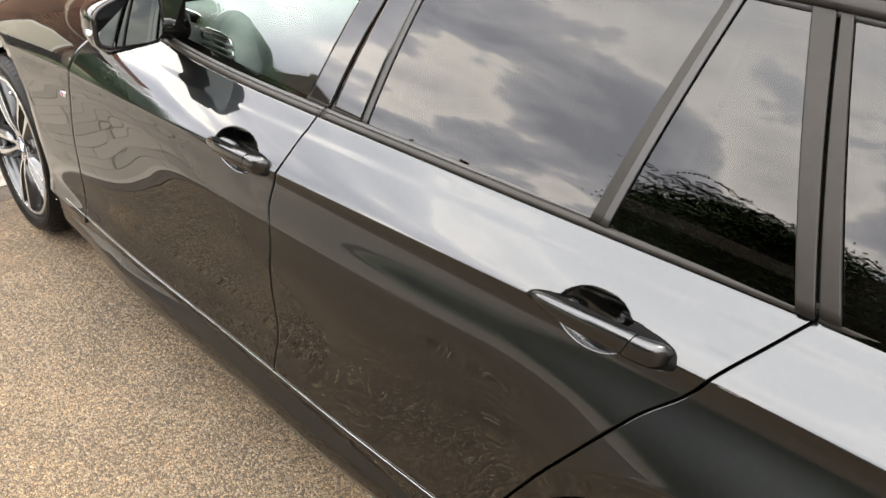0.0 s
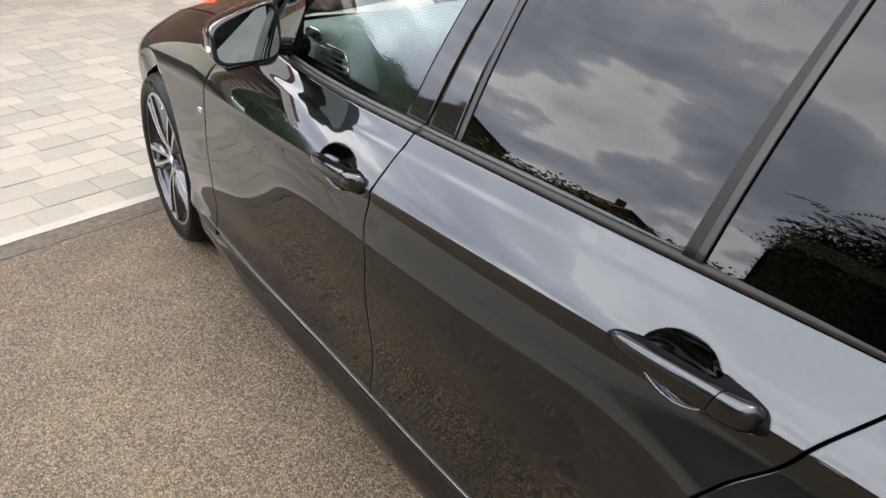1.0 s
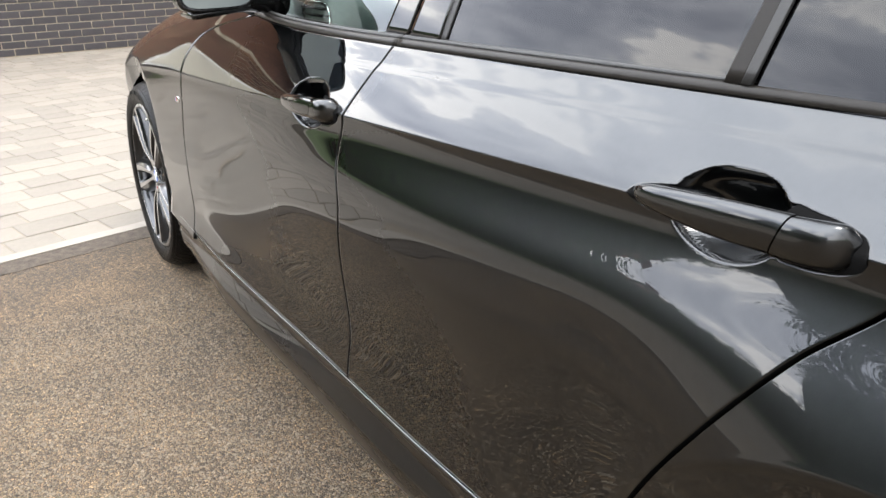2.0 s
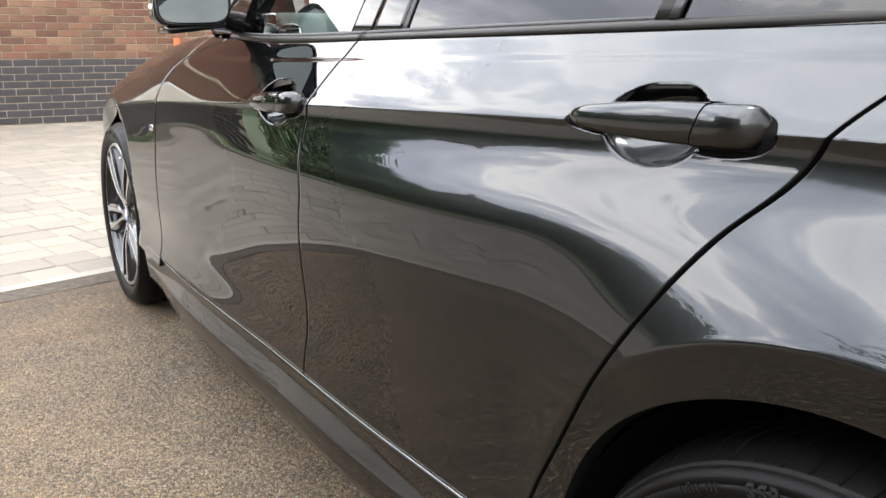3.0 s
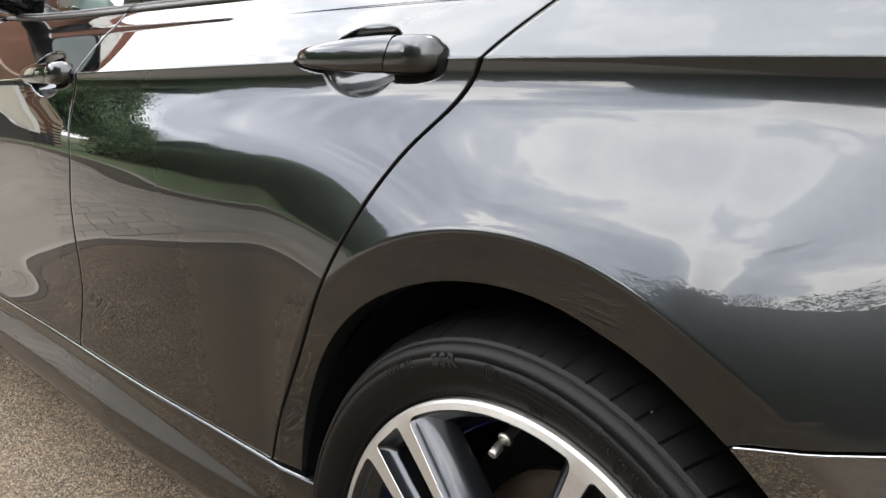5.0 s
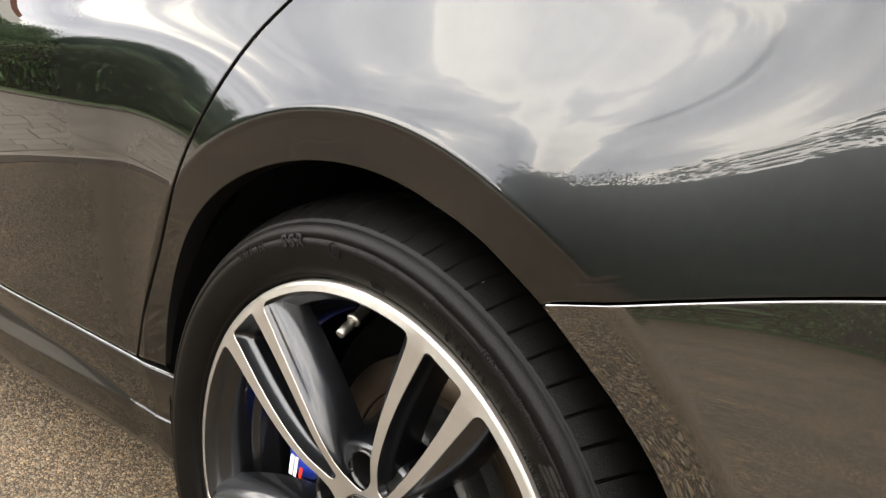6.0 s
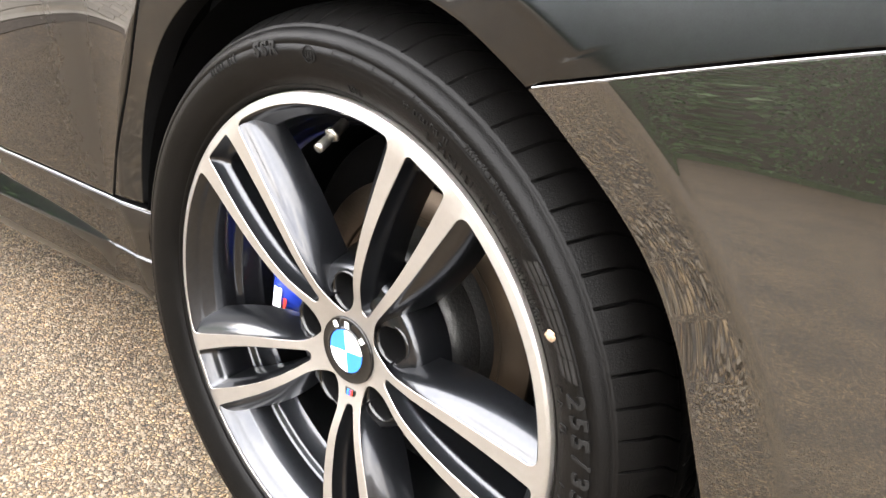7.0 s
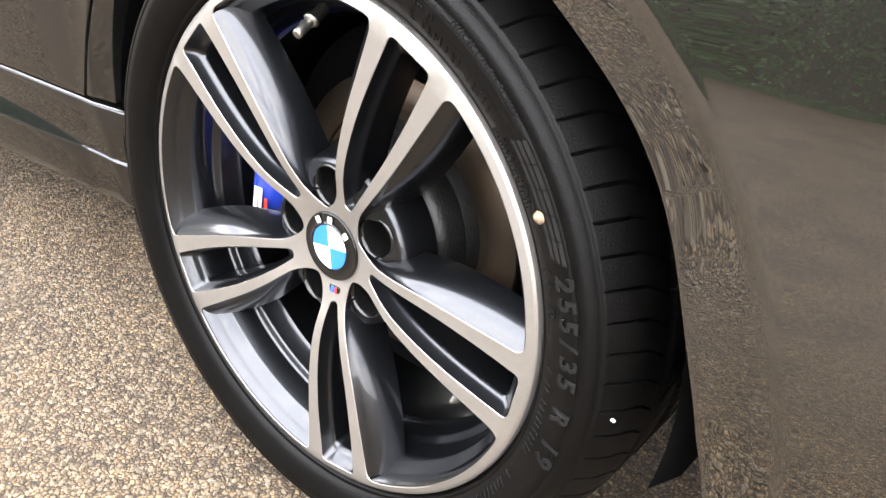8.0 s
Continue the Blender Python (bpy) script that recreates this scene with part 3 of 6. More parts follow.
# rear wing: below the swage line round the arch, above it up to the belt
zz = np.linspace(0.369, float(crease_z(-0.09)), 90)
gap_line = np.stack([REAR_GAP(zz) + GAP, zz], -1)
xs = np.linspace(float(REAR_GAP(0.882)) + GAP, 0.97, 150)
swage_line = np.stack([xs, crease_z(xs)], -1)
SEAM = lambda x: 0.6302 + 0.29 * (x - 0.2065) - 0.10 * (x - 0.2065) ** 2
seam_x = np.linspace(0.2072, 0.97, 60)
lower = ruled(np.concatenate([along(arch_points(0, 0.3685, 172.6, 118, 60), 90), along(arch_points(0, 0.3685, 118, 55.8, 90), 91)[1:], np.stack([seam_x, SEAM(seam_x) + GAP * 0.6], -1)[1:]]),
              np.concatenate([gap_line, swage_line[1:]]), 120)
k = np.linspace(0, 1, 40)[None]
x = xs[:, None] + 0 * k
z0 = crease_z(x)
for _ in range(8):
    z = z0 + (top_z(x) + 0.002 - z0) * k
    left = REAR_GAP(z) + GAP
    x = left + (0.97 - left) * ((xs - xs[0]) / (xs[-1] - xs[0]))[:, None]
    z0 = crease_z(x)
upper = np.stack([x, skin(x, z), z], -1).reshape(-1, 3), grid_faces(len(xs), 40)
both_sides("rear_wing", edged(*facing_out(welded(facing_out(lower), facing_out(upper)))), PAINT, "dark grey metallic rear wing over the wheel arch")

# rear bumper corner, up to the seam with its added highlight, then round the back
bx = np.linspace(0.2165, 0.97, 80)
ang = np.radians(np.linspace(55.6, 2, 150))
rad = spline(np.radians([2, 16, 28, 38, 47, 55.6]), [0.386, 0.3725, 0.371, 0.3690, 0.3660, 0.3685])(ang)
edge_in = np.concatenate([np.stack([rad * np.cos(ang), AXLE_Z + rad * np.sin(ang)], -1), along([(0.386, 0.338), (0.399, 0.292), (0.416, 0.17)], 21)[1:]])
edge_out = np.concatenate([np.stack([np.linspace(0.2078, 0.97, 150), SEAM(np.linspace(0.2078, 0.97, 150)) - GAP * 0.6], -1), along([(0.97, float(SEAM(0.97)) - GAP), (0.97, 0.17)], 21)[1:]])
both_sides("rear_bumper_corner", edged(*facing_out(ruled(edge_in, edge_out, 190)), depth=0.02), PAINT_BUMPER, "dark grey rear bumper corner")

# front wing
zz = np.linspace(0.305, float(crease_z(-2.11)), 60)
fgap = np.stack([FENDER_GAP(zz) - GAP, zz], -1)
xs = np.linspace(float(FENDER_GAP(crease_z(-2.11))) - GAP, -3.42, 90)
swage_line = np.stack([xs, crease_z(xs)], -1)
inner = np.concatenate([along(np.concatenate([[(-2.43, 0.305)], arch_points(FRONT_X, 0.372, 5, 60, 50)]), 60), along(np.concatenate([arch_points(FRONT_X, 0.372, 60, 178, 90), [(-3.2, 0.28), (-3.4, 0.25)]]), 90)[1:]])
lower = ruled(inner, np.concatenate([fgap, swage_line[1:]]), 40)
k = np.linspace(0, 1, 28)[None]
x = xs[:, None] + 0 * k
for _ in range(10):
    z = crease_z(x) + (top_z(x) - 0.002 - crease_z(x)) * k
    left = FENDER_GAP(np.minimum(z, 0.938)) - GAP
    x = left + (-3.42 - left) * ((xs - xs[0]) / (xs[-1] - xs[0]))[:, None]
upper = np.stack([x, skin(x, z), z], -1).reshape(-1, 3), grid_faces(len(xs), 28)
front_wing, front_wing_far = both_sides("front_wing", edged(*facing_out(welded(facing_out(lower), facing_out(upper)))), PAINT, "dark grey metallic front wing")


def skirt_sheet():
    """The sill cover: a dark upper face, then an upturned band that tapers to a point ahead of the rear wheel, and the underside."""
    x = np.linspace(-2.395, -0.343, 220)[:, None]
    s = np.clip((-0.47 - x) / 0.50, 0.0, 1.0) ** 0.62 * ease(x, -2.36, -1.85)
    fold = 0.035 + 0.036 * (1 - s) + 0.0 * x
    wide = 0.041 * s
    out = 0.36 * wide
    low = 0.148 + 0 * x
    rows = []
    for w in (0.0, 0.03, 0.4, 0.8, 0.94, 1.0):
        rows.append((fold * w, (-0.0012 if w > 0 else 0.0) + 0.011 * w))
    for w in (0.06, 0.25, 0.5, 0.75, 0.94, 1.0):
        rows.append((fold + wide * w, 0.0098 - out * w))
    rest = low - fold - wide
    for w, k in ((0.06, -0.0004), (0.25, 0.001), (0.55, 0.004), (0.80, 0.009), (0.93, 0.018), (1.0, 0.036)):
        rows.append((fold + wide + rest * w, 0.0098 - out + k))
    z = np.concatenate([-r[0] for r in rows], 1)
    y = np.concatenate([r[1] + 0 * x for r in rows], 1)
    top = sill_z(x) - 0.003
    yy = np.where(x < -1.2, plain_side(x, top + 0.02), side(x, top + 0.02)) + 0.001 + y
    xx = x + (x > -0.6) * (x + 0.6) * 0.095 * (-z / 0.144)
    return np.stack([xx, yy, top + z], -1).reshape(-1, 3), grid_faces(220, z.shape[1])


both_sides("side_skirt", edged(*facing_out(skirt_sheet()), depth=0.02), PAINT, "dark grey sill cover with a flared lower edge")

# the shell behind the gaps, black to give their shade, and the wheel housings
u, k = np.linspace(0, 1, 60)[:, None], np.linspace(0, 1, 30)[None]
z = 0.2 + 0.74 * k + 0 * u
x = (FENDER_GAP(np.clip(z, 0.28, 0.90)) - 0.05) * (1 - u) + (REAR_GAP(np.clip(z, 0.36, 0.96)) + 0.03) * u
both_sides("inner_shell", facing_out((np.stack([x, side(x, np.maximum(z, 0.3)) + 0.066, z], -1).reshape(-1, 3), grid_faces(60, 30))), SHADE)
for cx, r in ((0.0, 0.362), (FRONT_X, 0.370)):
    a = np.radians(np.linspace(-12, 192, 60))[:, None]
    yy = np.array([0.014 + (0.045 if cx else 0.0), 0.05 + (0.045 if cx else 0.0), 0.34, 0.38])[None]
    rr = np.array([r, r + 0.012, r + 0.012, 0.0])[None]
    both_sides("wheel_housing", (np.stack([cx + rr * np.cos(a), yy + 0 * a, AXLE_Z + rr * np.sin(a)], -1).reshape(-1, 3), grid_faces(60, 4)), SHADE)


# ---- glasshouse ----
def pane_y(x, z):
    h = np.asarray(z, float) - 0.955
    return 0.102 + 0.32 * h + 0.40 * h * h + 0.016 * np.maximum(0, (-1.0 - np.asarray(x, float)) / 0.6) ** 2


def upright(b0, t0, b1, t1, z0, z1, off=0.0, thick=0.004, nu=12, nv=24):
    """A plate on the glasshouse between two slanting lines, given by their x at the heights 0.96 and 1.28."""
    v = []
    for o in (off, off + thick):
        for i in range(nu):
            for j in range(nv):
                z = z0 + (z1 - z0) * j / (nv - 1)
                s = (z - 0.96) / 0.32
                x = (b0 + (t0 - b0) * s) * (1 - i / (nu - 1)) + (b1 + (t1 - b1) * s) * i / (nu - 1)
                v.append((x, float(pane_y(x, z)) + o, z))
    n = nu * nv
    if not thick:
        return v[:n], grid_faces(nu, nv)
    f = [tuple(q) for q in grid_faces(nu, nv)] + [tuple(i + n for i in q)[::-1] for q in grid_faces(nu, nv)]
    rim = [i * nv for i in range(nu)] + [(nu - 1) * nv + j for j in range(1, nv)] + [i * nv + nv - 1 for i in range(nu - 2, -1, -1)] + list(range(nv - 2, 0, -1))
    f += [(a, a + n, b + n, b) for a, b in zip(rim, rim[1:] + rim[:1])]
    return v, f


TOP = 1.292
for name, b0, t0, b1, t1, m in (("window_pane", -1.775, -1.41, -1.065, -0.953, CLEAR_GLASS), ("pillar_cover", -1.065, -0.953, -0.879, -0.822, BLACK_GLOSS), ("window_pane", -0.879, -0.822, -0.034, -0.169, DARK_GLASS), ("pillar_cover", -0.034, -0.169, 0.018, -0.121, TRIM), ("quarter_window", 0.018, -0.121, 0.66, 0.56, DARK_GLASS)):
    other = part(name, mirrored(upright(b0, t0, b1, t1, 0.955, TOP, 0.006, 0.0)), m, car, "far side " + name.replace("_", " "))
    other.visible_shadow = False
glass_front = part("window_pane", upright(-1.775, -1.41, -1.065, -0.953, 0.955, TOP, 0.006, 0.0), CLEAR_GLASS, front_door, "clear green-tinted front side window")
glass_front.visible_shadow = False
glass_rear = part("window_pane", upright(-0.879, -0.822, -0.358, -0.288, 0.955, TOP, 0.006, 0.0), DARK_GLASS, rear_door, "dark privacy glass")
glass_rear.visible_shadow = False
glass_fixed = part("window_pane", upright(-0.330, -0.270, -0.034, -0.169, 0.955, TOP, 0.006, 0.0), DARK_GLASS, rear_door, "dark privacy glass behind the divider")
glass_fixed.visible_shadow = False
glass_quarter = part("quarter_window", upright(0.018, -0.121, 0.66, 0.56, 0.955, TOP, 0.006, 0.0), DARK_GLASS, car, "dark privacy rear quarter glass")
glass_quarter.visible_shadow = False
part("pillar_cover", upright(-1.065, -0.952, -0.9895, -0.8945, 0.955, TOP, 0.0015), BLACK_GLOSS, front_door, "gloss black pillar cover")
part("pillar_cover", upright(-0.9840, -0.8890, -0.8905, -0.8330, 0.955, TOP, 0.0015), BLACK_GLOSS, rear_door, "gloss black pillar cover")
part("window_seal", upright(-0.8905, -0.8330, -0.877, -0.820, 0.955, TOP, 0.003), RUBBER, rear_door)
part("divider_bar", upright(-0.360, -0.290, -0.339, -0.278, 0.9695, TOP, 0.002), TRIM, rear_door, "satin black window divider")
part("window_seal", upright(-0.339, -0.278, -0.327, -0.266, 0.9705, TOP, 0.001), RUBBER, rear_door)
part("rear_frame", upright(-0.036, -0.171, -0.012, -0.1405, 0.974, TOP + 0.012, -0.002), TRIM, rear_door, "satin dark rear edge of the door frame")
part("quarter_frame", upright(-0.0065, -0.135, 0.020, -0.119, 0.977, TOP + 0.012, -0.001), TRIM, car, "satin dark quarter window frame")
part("pillar_liner", upright(-1.085, -0.97, -0.86, -0.80, 0.95, TOP, 0.03), SHADE, car)
part("pillar_liner", upright(-0.05, -0.18, 0.03, -0.11, 0.95, TOP, 0.02), SHADE, car)


def strip(x0, x1, section, n=60, base=None):
    """A moulding along the car: section of (across, up) offsets from the belt."""
    v = []
    for x in np.linspace(x0, x1, n):
        zb = float(top_z(x))
        yb = float(plain_side(x, zb))
        v += [(x, yb + dy, zb + dz) for dy, dz in section]
    m = len(section)
    f = grid_faces(n, m, loop_m=True)
    return v, f + [tuple(range(m)), tuple(range((n - 1) * m, n * m))[::-1]]


BELT = [(0.004, 0.0005), (0.0008, 0.0025), (0.0025, 0.0080), (0.006, 0.0112), (0.011, 0.0122), (0.020, 0.0105), (0.022, 0.0)]
SEAL = [(0.0105, 0.0110), (0.0105, 0.0150), (0.017, 0.0175), (0.022, 0.0150), (0.022, 0.0095)]
part("belt_moulding", strip(-1.72, -1.003, BELT), TRIM, front_door, "satin black belt moulding")
part("window_seal", strip(-1.72, -1.003, SEAL), RUBBER, front_door)
part("belt_moulding", strip(-0.997, -0.021, BELT), TRIM, rear_door, "satin black belt moulding")
part("window_seal", strip(-0.997, -0.021, SEAL), RUBBER, rear_door)
part("belt_moulding", strip(-0.015, 0.70, BELT), TRIM, car, "satin black belt moulding")
part("window_seal", strip(-0.015, 0.70, SEAL), RUBBER, car)


def rail(x0, x1, section, n=50):
    """A bar along the roof's edge: section of (across, height)."""
    v = []
    for x in np.linspace(x0, x1, n):
        sag = -0.018 * ((x + 0.55) / 0.9) ** 2
        v += [(x, y, z + sag) for y, z in section]
    m = len(section)
    return v, grid_faces(n, m, loop_m=True) + [tuple(range(m)), tuple(range((n - 1) * m, n * m))[::-1]]


yt = float(pane_y(-0.5, TOP))
part("top_seal", rail(-1.47, 0.60, [(yt - 0.001, TOP - 0.006), (yt - 0.001, TOP + 0.002), (yt + 0.01, TOP + 0.004), (yt + 0.01, TOP - 0.006)]), RUBBER, car)
part("top_moulding", rail(-1.47, 0.62, [(yt - 0.004, TOP + 0.003), (yt - 0.004, TOP + 0.012), (yt + 0.003, TOP + 0.022), (yt + 0.015, TOP + 0.024), (yt + 0.015, TOP + 0.003)]), TRIM, car, "satin black moulding over the side windows")
part("top_moulding", mirrored(rail(-1.47, 0.62, [(yt - 0.004, TOP + 0.003), (yt - 0.004, TOP + 0.012), (yt + 0.003, TOP + 0.022), (yt + 0.015, TOP + 0.024), (yt + 0.015, TOP + 0.003)])), TRIM, car, "satin black moulding over the side windows")
part("cant_rail", rail(-1.47, 0.66, [(yt + 0.006, TOP + 0.024), (yt + 0.012, TOP + 0.040), (yt + 0.03, TOP + 0.058), (yt + 0.06, TOP + 0.066), (yt + 0.06, TOP + 0.02)]), PAINT, car)
part("cant_rail", mirrored(rail(-1.47, 0.66, [(yt + 0.006, TOP + 0.024), (yt + 0.012, TOP + 0.040), (yt + 0.03, TOP + 0.058), (yt + 0.06, TOP + 0.066), (yt + 0.06, TOP + 0.02)])), PAINT, car)
part("roof_rail", rail(-1.15, 0.55, [(yt + 0.034, TOP + 0.075), (yt + 0.034, TOP + 0.092), (yt + 0.045, TOP + 0.100), (yt + 0.060, TOP + 0.098), (yt + 0.064, TOP + 0.080), (yt + 0.05, TOP + 0.072)]), BLACK_GLOSS, car, "gloss black roof rail")
part("roof_rail", mirrored(rail(-1.15, 0.55, [(yt + 0.034, TOP + 0.075), (yt + 0.034, TOP + 0.092), (yt + 0.045, TOP + 0.100), (yt + 0.060, TOP + 0.098), (yt + 0.064, TOP + 0.080), (yt + 0.05, TOP + 0.072)])), BLACK_GLOSS, car, "gloss black roof rail")
for x in (-1.12, -0.3, 0.5):
    part("rail_foot", moved(bevel_box(0.07, 0.02, 0.03, 0.004), pose(x, yt + 0.05, TOP + 0.068)), BLACK_GLOSS, car)


def across(x_of, z_of, n=24, m=30, y0=0.30):
    """A sheet from one side of the car to the other, given by x and z over (along, across)."""
    v = []
    for i in range(n):
        for j in range(m):
            y = y0 + (2 * (MIDDLE - y0)) * j / (m - 1)
            s = i / (n - 1)
            c = 1 - ((y - MIDDLE) / (MIDDLE - y0)) ** 2
            v.append((x_of(s, c), y, z_of(s, c)))
    return v, grid_faces(n, m)


part("roof", across(lambda s, c: -1.42 + 2.10 * s - 0.06 * c * (1 - s), lambda s, c: 1.352 + 0.062 * c - 0.030 * (2 * s - 0.9) ** 2, y0=yt + 0.055), PAINT, car, "dark grey roof")
windscreen = part("windscreen", across(lambda s, c: -2.08 + 0.62 * s - 0.13 * c, lambda s, c: 0.965 + 0.385 * s + 0.05 * c, y0=0.21), CLEAR_GLASS, car, "clear windscreen")
windscreen.visible_shadow = False
part("rear_screen", across(lambda s, c: 0.98 - 0.34 * s + 0.05 * c, lambda s, c: 0.985 + 0.35 * s + 0.04 * c, y0=0.26), DARK_GLASS, car, "dark rear screen")
part("tailgate", across(lambda s, c: 1.0 + 0.03 * math.sin(3.1 * s) + 0.05 * c, lambda s, c: 0.60 + 0.40 * s, y0=0.20), PAINT, car, "dark grey tailgate")
part("bumper_rear", across(lambda s, c: 1.02 + 0.04 * math.sin(3.1 * s) + 0.06 * c, lambda s, c: 0.18 + 0.43 * s, y0=0.10), PAINT, car, "dark grey rear bumper")
part("front_bumper", across(lambda s, c: -3.36 - 0.06 * math.sin(3.1 * s) - 0.22 * c, lambda s, c: 0.16 + 0.46 * s, y0=0.30), PAINT, car, "dark grey front bumper")
part("floor_pan", (lambda g: g)(moved(bevel_box(4.2, 1.3, 0.06, 0.01), pose(-1.3, MIDDLE, 0.22))), SHADE, car)


def bonnet_sheet():
    n, m = 60, 60
    v = []
    for i in range(n):
        x = -1.95 - 1.47 * i / (n - 1)
        ye = float(plain_side(x, float(top_z(x)))) + 0.004
        ze = float(top_z(x)) + 0.001
        for j in range(m):
            w = j / (m - 1)
            y = ye + 2 * (MIDDLE - ye) * w
            d = min(y - ye, 2 * MIDDLE - ye - y)
            ridge = 0.012 * math.exp(-((d - 0.17) / 0.05) ** 2)
            crown = 0.050 * (1 - (1 - min(d / (MIDDLE - ye), 1)) ** 2.4)
            v.append((x - 0.10 * (1 - (1 - min(d / (MIDDLE - ye), 1)) ** 2) * (1 if i == n - 1 else i / (n - 1)), y, ze + crown + ridge))
    return v, grid_faces(n, m)


g = bonnet_sheet()
a, b, c = (np.array(g[0][i]) for i in g[1][0][:3])
if np.cross(b - a, c - a)[2] < 0:
    g = (g[0], [tuple(q)[::-1] for q in g[1]])
part("bonnet", g, PAINT, car, "dark grey bonnet with raised ridges")
part("front_pillar", tube([(-2.05, 0.20, 0.955), (-1.80, 0.205, 1.12), (-1.60, 0.235, 1.24), (-1.44, 0.27, 1.325)], [0.022, 0.022, 0.022, 0.026], 12), PAINT, car)
part("pillar_trim", tube([(-1.90, 0.125, 0.955), (-1.735, 0.150, 1.0), (-1.60, 0.185, 1.13), (-1.455, 0.245, TOP)], [0.012, 0.013, 0.013, 0.012], 10), TRIM, car)
part("corner_cover", ([(-1.92, 0.118, 0.952), (-1.64, 0.100, 0.952), (-1.60, 0.138, 1.075), (-1.655, 0.160, 1.085), (-1.92, 0.14, 0.952), (-1.64, 0.135, 0.952)], [(0, 1, 2, 3), (4, 0, 3), (1, 5, 2)]), BLACK_GLOSS, car, smooth=False)


# ---- door handles ----
def handle_section(h, d, n=20):
    """A rounded bar's outline: height h, depth d, flatter at the back."""
    a = np.linspace(0, 2 * np.pi, n, endpoint=False)
    return np.stack([-d / 2 * np.sign(np.cos(a)) * np.abs(np.cos(a)) ** 0.75, h / 2 * np.sign(np.sin(a)) * np.abs(np.sin(a)) ** 0.8], -1)


def bar(stations, n=20, slant=(0.0, 0.0)):
    """Stations of (x, y, z, height, depth) joined into a smooth bar with rounded ends."""
    s = np.array(stations, float)
    t = np.linspace(0, 1, len(s))
    f = [spline(t, s[:, i]) for i in range(5)]
    tt = np.linspace(0, 1, 44)
    v = []
    for q in tt:
        sec = handle_section(float(f[3](q)), float(f[4](q)), n)
        lean = slant[0] * (1 - q) ** 3 + slant[1] * q ** 6
        v += [(float(f[0](q)) + lean * b, float(f[1](q)) + a, float(f[2](q)) + b) for a, b in sec]
    m = len(tt) * n
    v += v[:n] + v[m - n:m]
    return v, grid_faces(len(tt), n, loop_m=True, flip=True) + [tuple(range(m, m + n)), tuple(range(m + n, m + 2 * n))[::-1]]


def door_handle(door, x0, stretch=1.0):
    """Pull strap from its tip at x0, the lock cap behind it and the black gasket under both."""
    def at(d):
        x = x0 + d * stretch
        return x, float(side(x, crease_z(x) - 0.002)), float(crease_z(x)) + 0.002
    st = []
    for d, out, h, dep in ((0.002, 0.003, 0.004, 0.006), (0.008, -0.001, 0.012, 0.011), (0.03, -0.006, 0.0225, 0.016), (0.08, -0.011, 0.0310, 0.018), (0.13, -0.0125, 0.0360, 0.019), (0.1755, -0.0105, 0.0375, 0.022)):
        x, y, z = at(d)
        st.append((x, y + out, z + 0.0025, h, dep))
    part("door_handle", bar(st, slant=(0, 0.42)), PAINT, door, "dark grey painted pull handle")
    st = []
    for d, out, h, dep in ((0.1767, -0.0103, 0.0375, 0.022), (0.193, -0.0095, 0.0385, 0.024), (0.210, -0.0065, 0.0380, 0.026), (0.223, -0.001, 0.034, 0.020), (0.231, 0.006, 0.012, 0.006)):
        x, y, z = at(d)
        st.append((x, y + out, z + 0.0015, h, dep))
    part("lock_cap", bar(st, slant=(0.42, 0)), PAINT, door, "dark grey lock cap")
    v, f = [], []
    for d in np.linspace(-0.0065, 0.2405, 70):
        x, y, z = at(d)
        full = (0.0238 if d > 0.165 else 0.0130 + 0.0100 * max(d, 0) / 0.165) * (1 - min(1, abs((d - 0.117) / 0.1237)) ** 3.2) ** 0.3125
        inner = float(ease(d, 0.028, 0.048) * (1 - ease(d, 0.152, 0.168)))
        mid = crease_z(x) + 0.001 - 0.003 * float(ease(d, 0.15, 0.19))
        for h in np.linspace(-1, 1, 9):
            tall = full * (1 - inner) + 0.011 * inner
            v.append((x, float(side(x, mid + h * tall)) - 0.0014 + 0.0024 * abs(h) ** 3 + 0.0040 * inner, mid + h * tall))
    part("handle_gasket", (v, grid_faces(70, 9)), SHADE, door, "black gasket behind the handle")


door_handle(rear_door, -0.374)
door_handle(front_door, -1.296, 1.02)
for door, d0 in ((rear_door_far, -0.374), (front_door_far, -1.296)):
    st = [(d0 + d, 2 * MIDDLE + 0.008, float(crease_z(d0)) + 0.004, h, 0.016) for d, h in ((0, 0.008), (0.03, 0.027), (0.1, 0.034), (0.2, 0.036), (0.238, 0.02))]
    part("door_handle", bar(st), PAINT, door)


# ---- door mirror ----
def mirror_shape(x, scale, n=40):
    """The mirror's face outline at x: a rounded four-sided form, lower at the outer end."""
    a = np.linspace(0, 2 * np.pi, n, endpoint=False)
    c, s = np.cos(a), np.sin(a)
    y = 0.084 * np.sign(c) * np.abs(c) ** 0.46
    z = 0.060 * np.sign(s) * np.abs(s) ** 0.46
    z = z * (1 + 0.20 * (y / 0.084)) + 0.014 * (y / 0.084)
    return np.stack([np.full(n, x), -0.020 + y * scale, 1.026 + z * scale], -1)


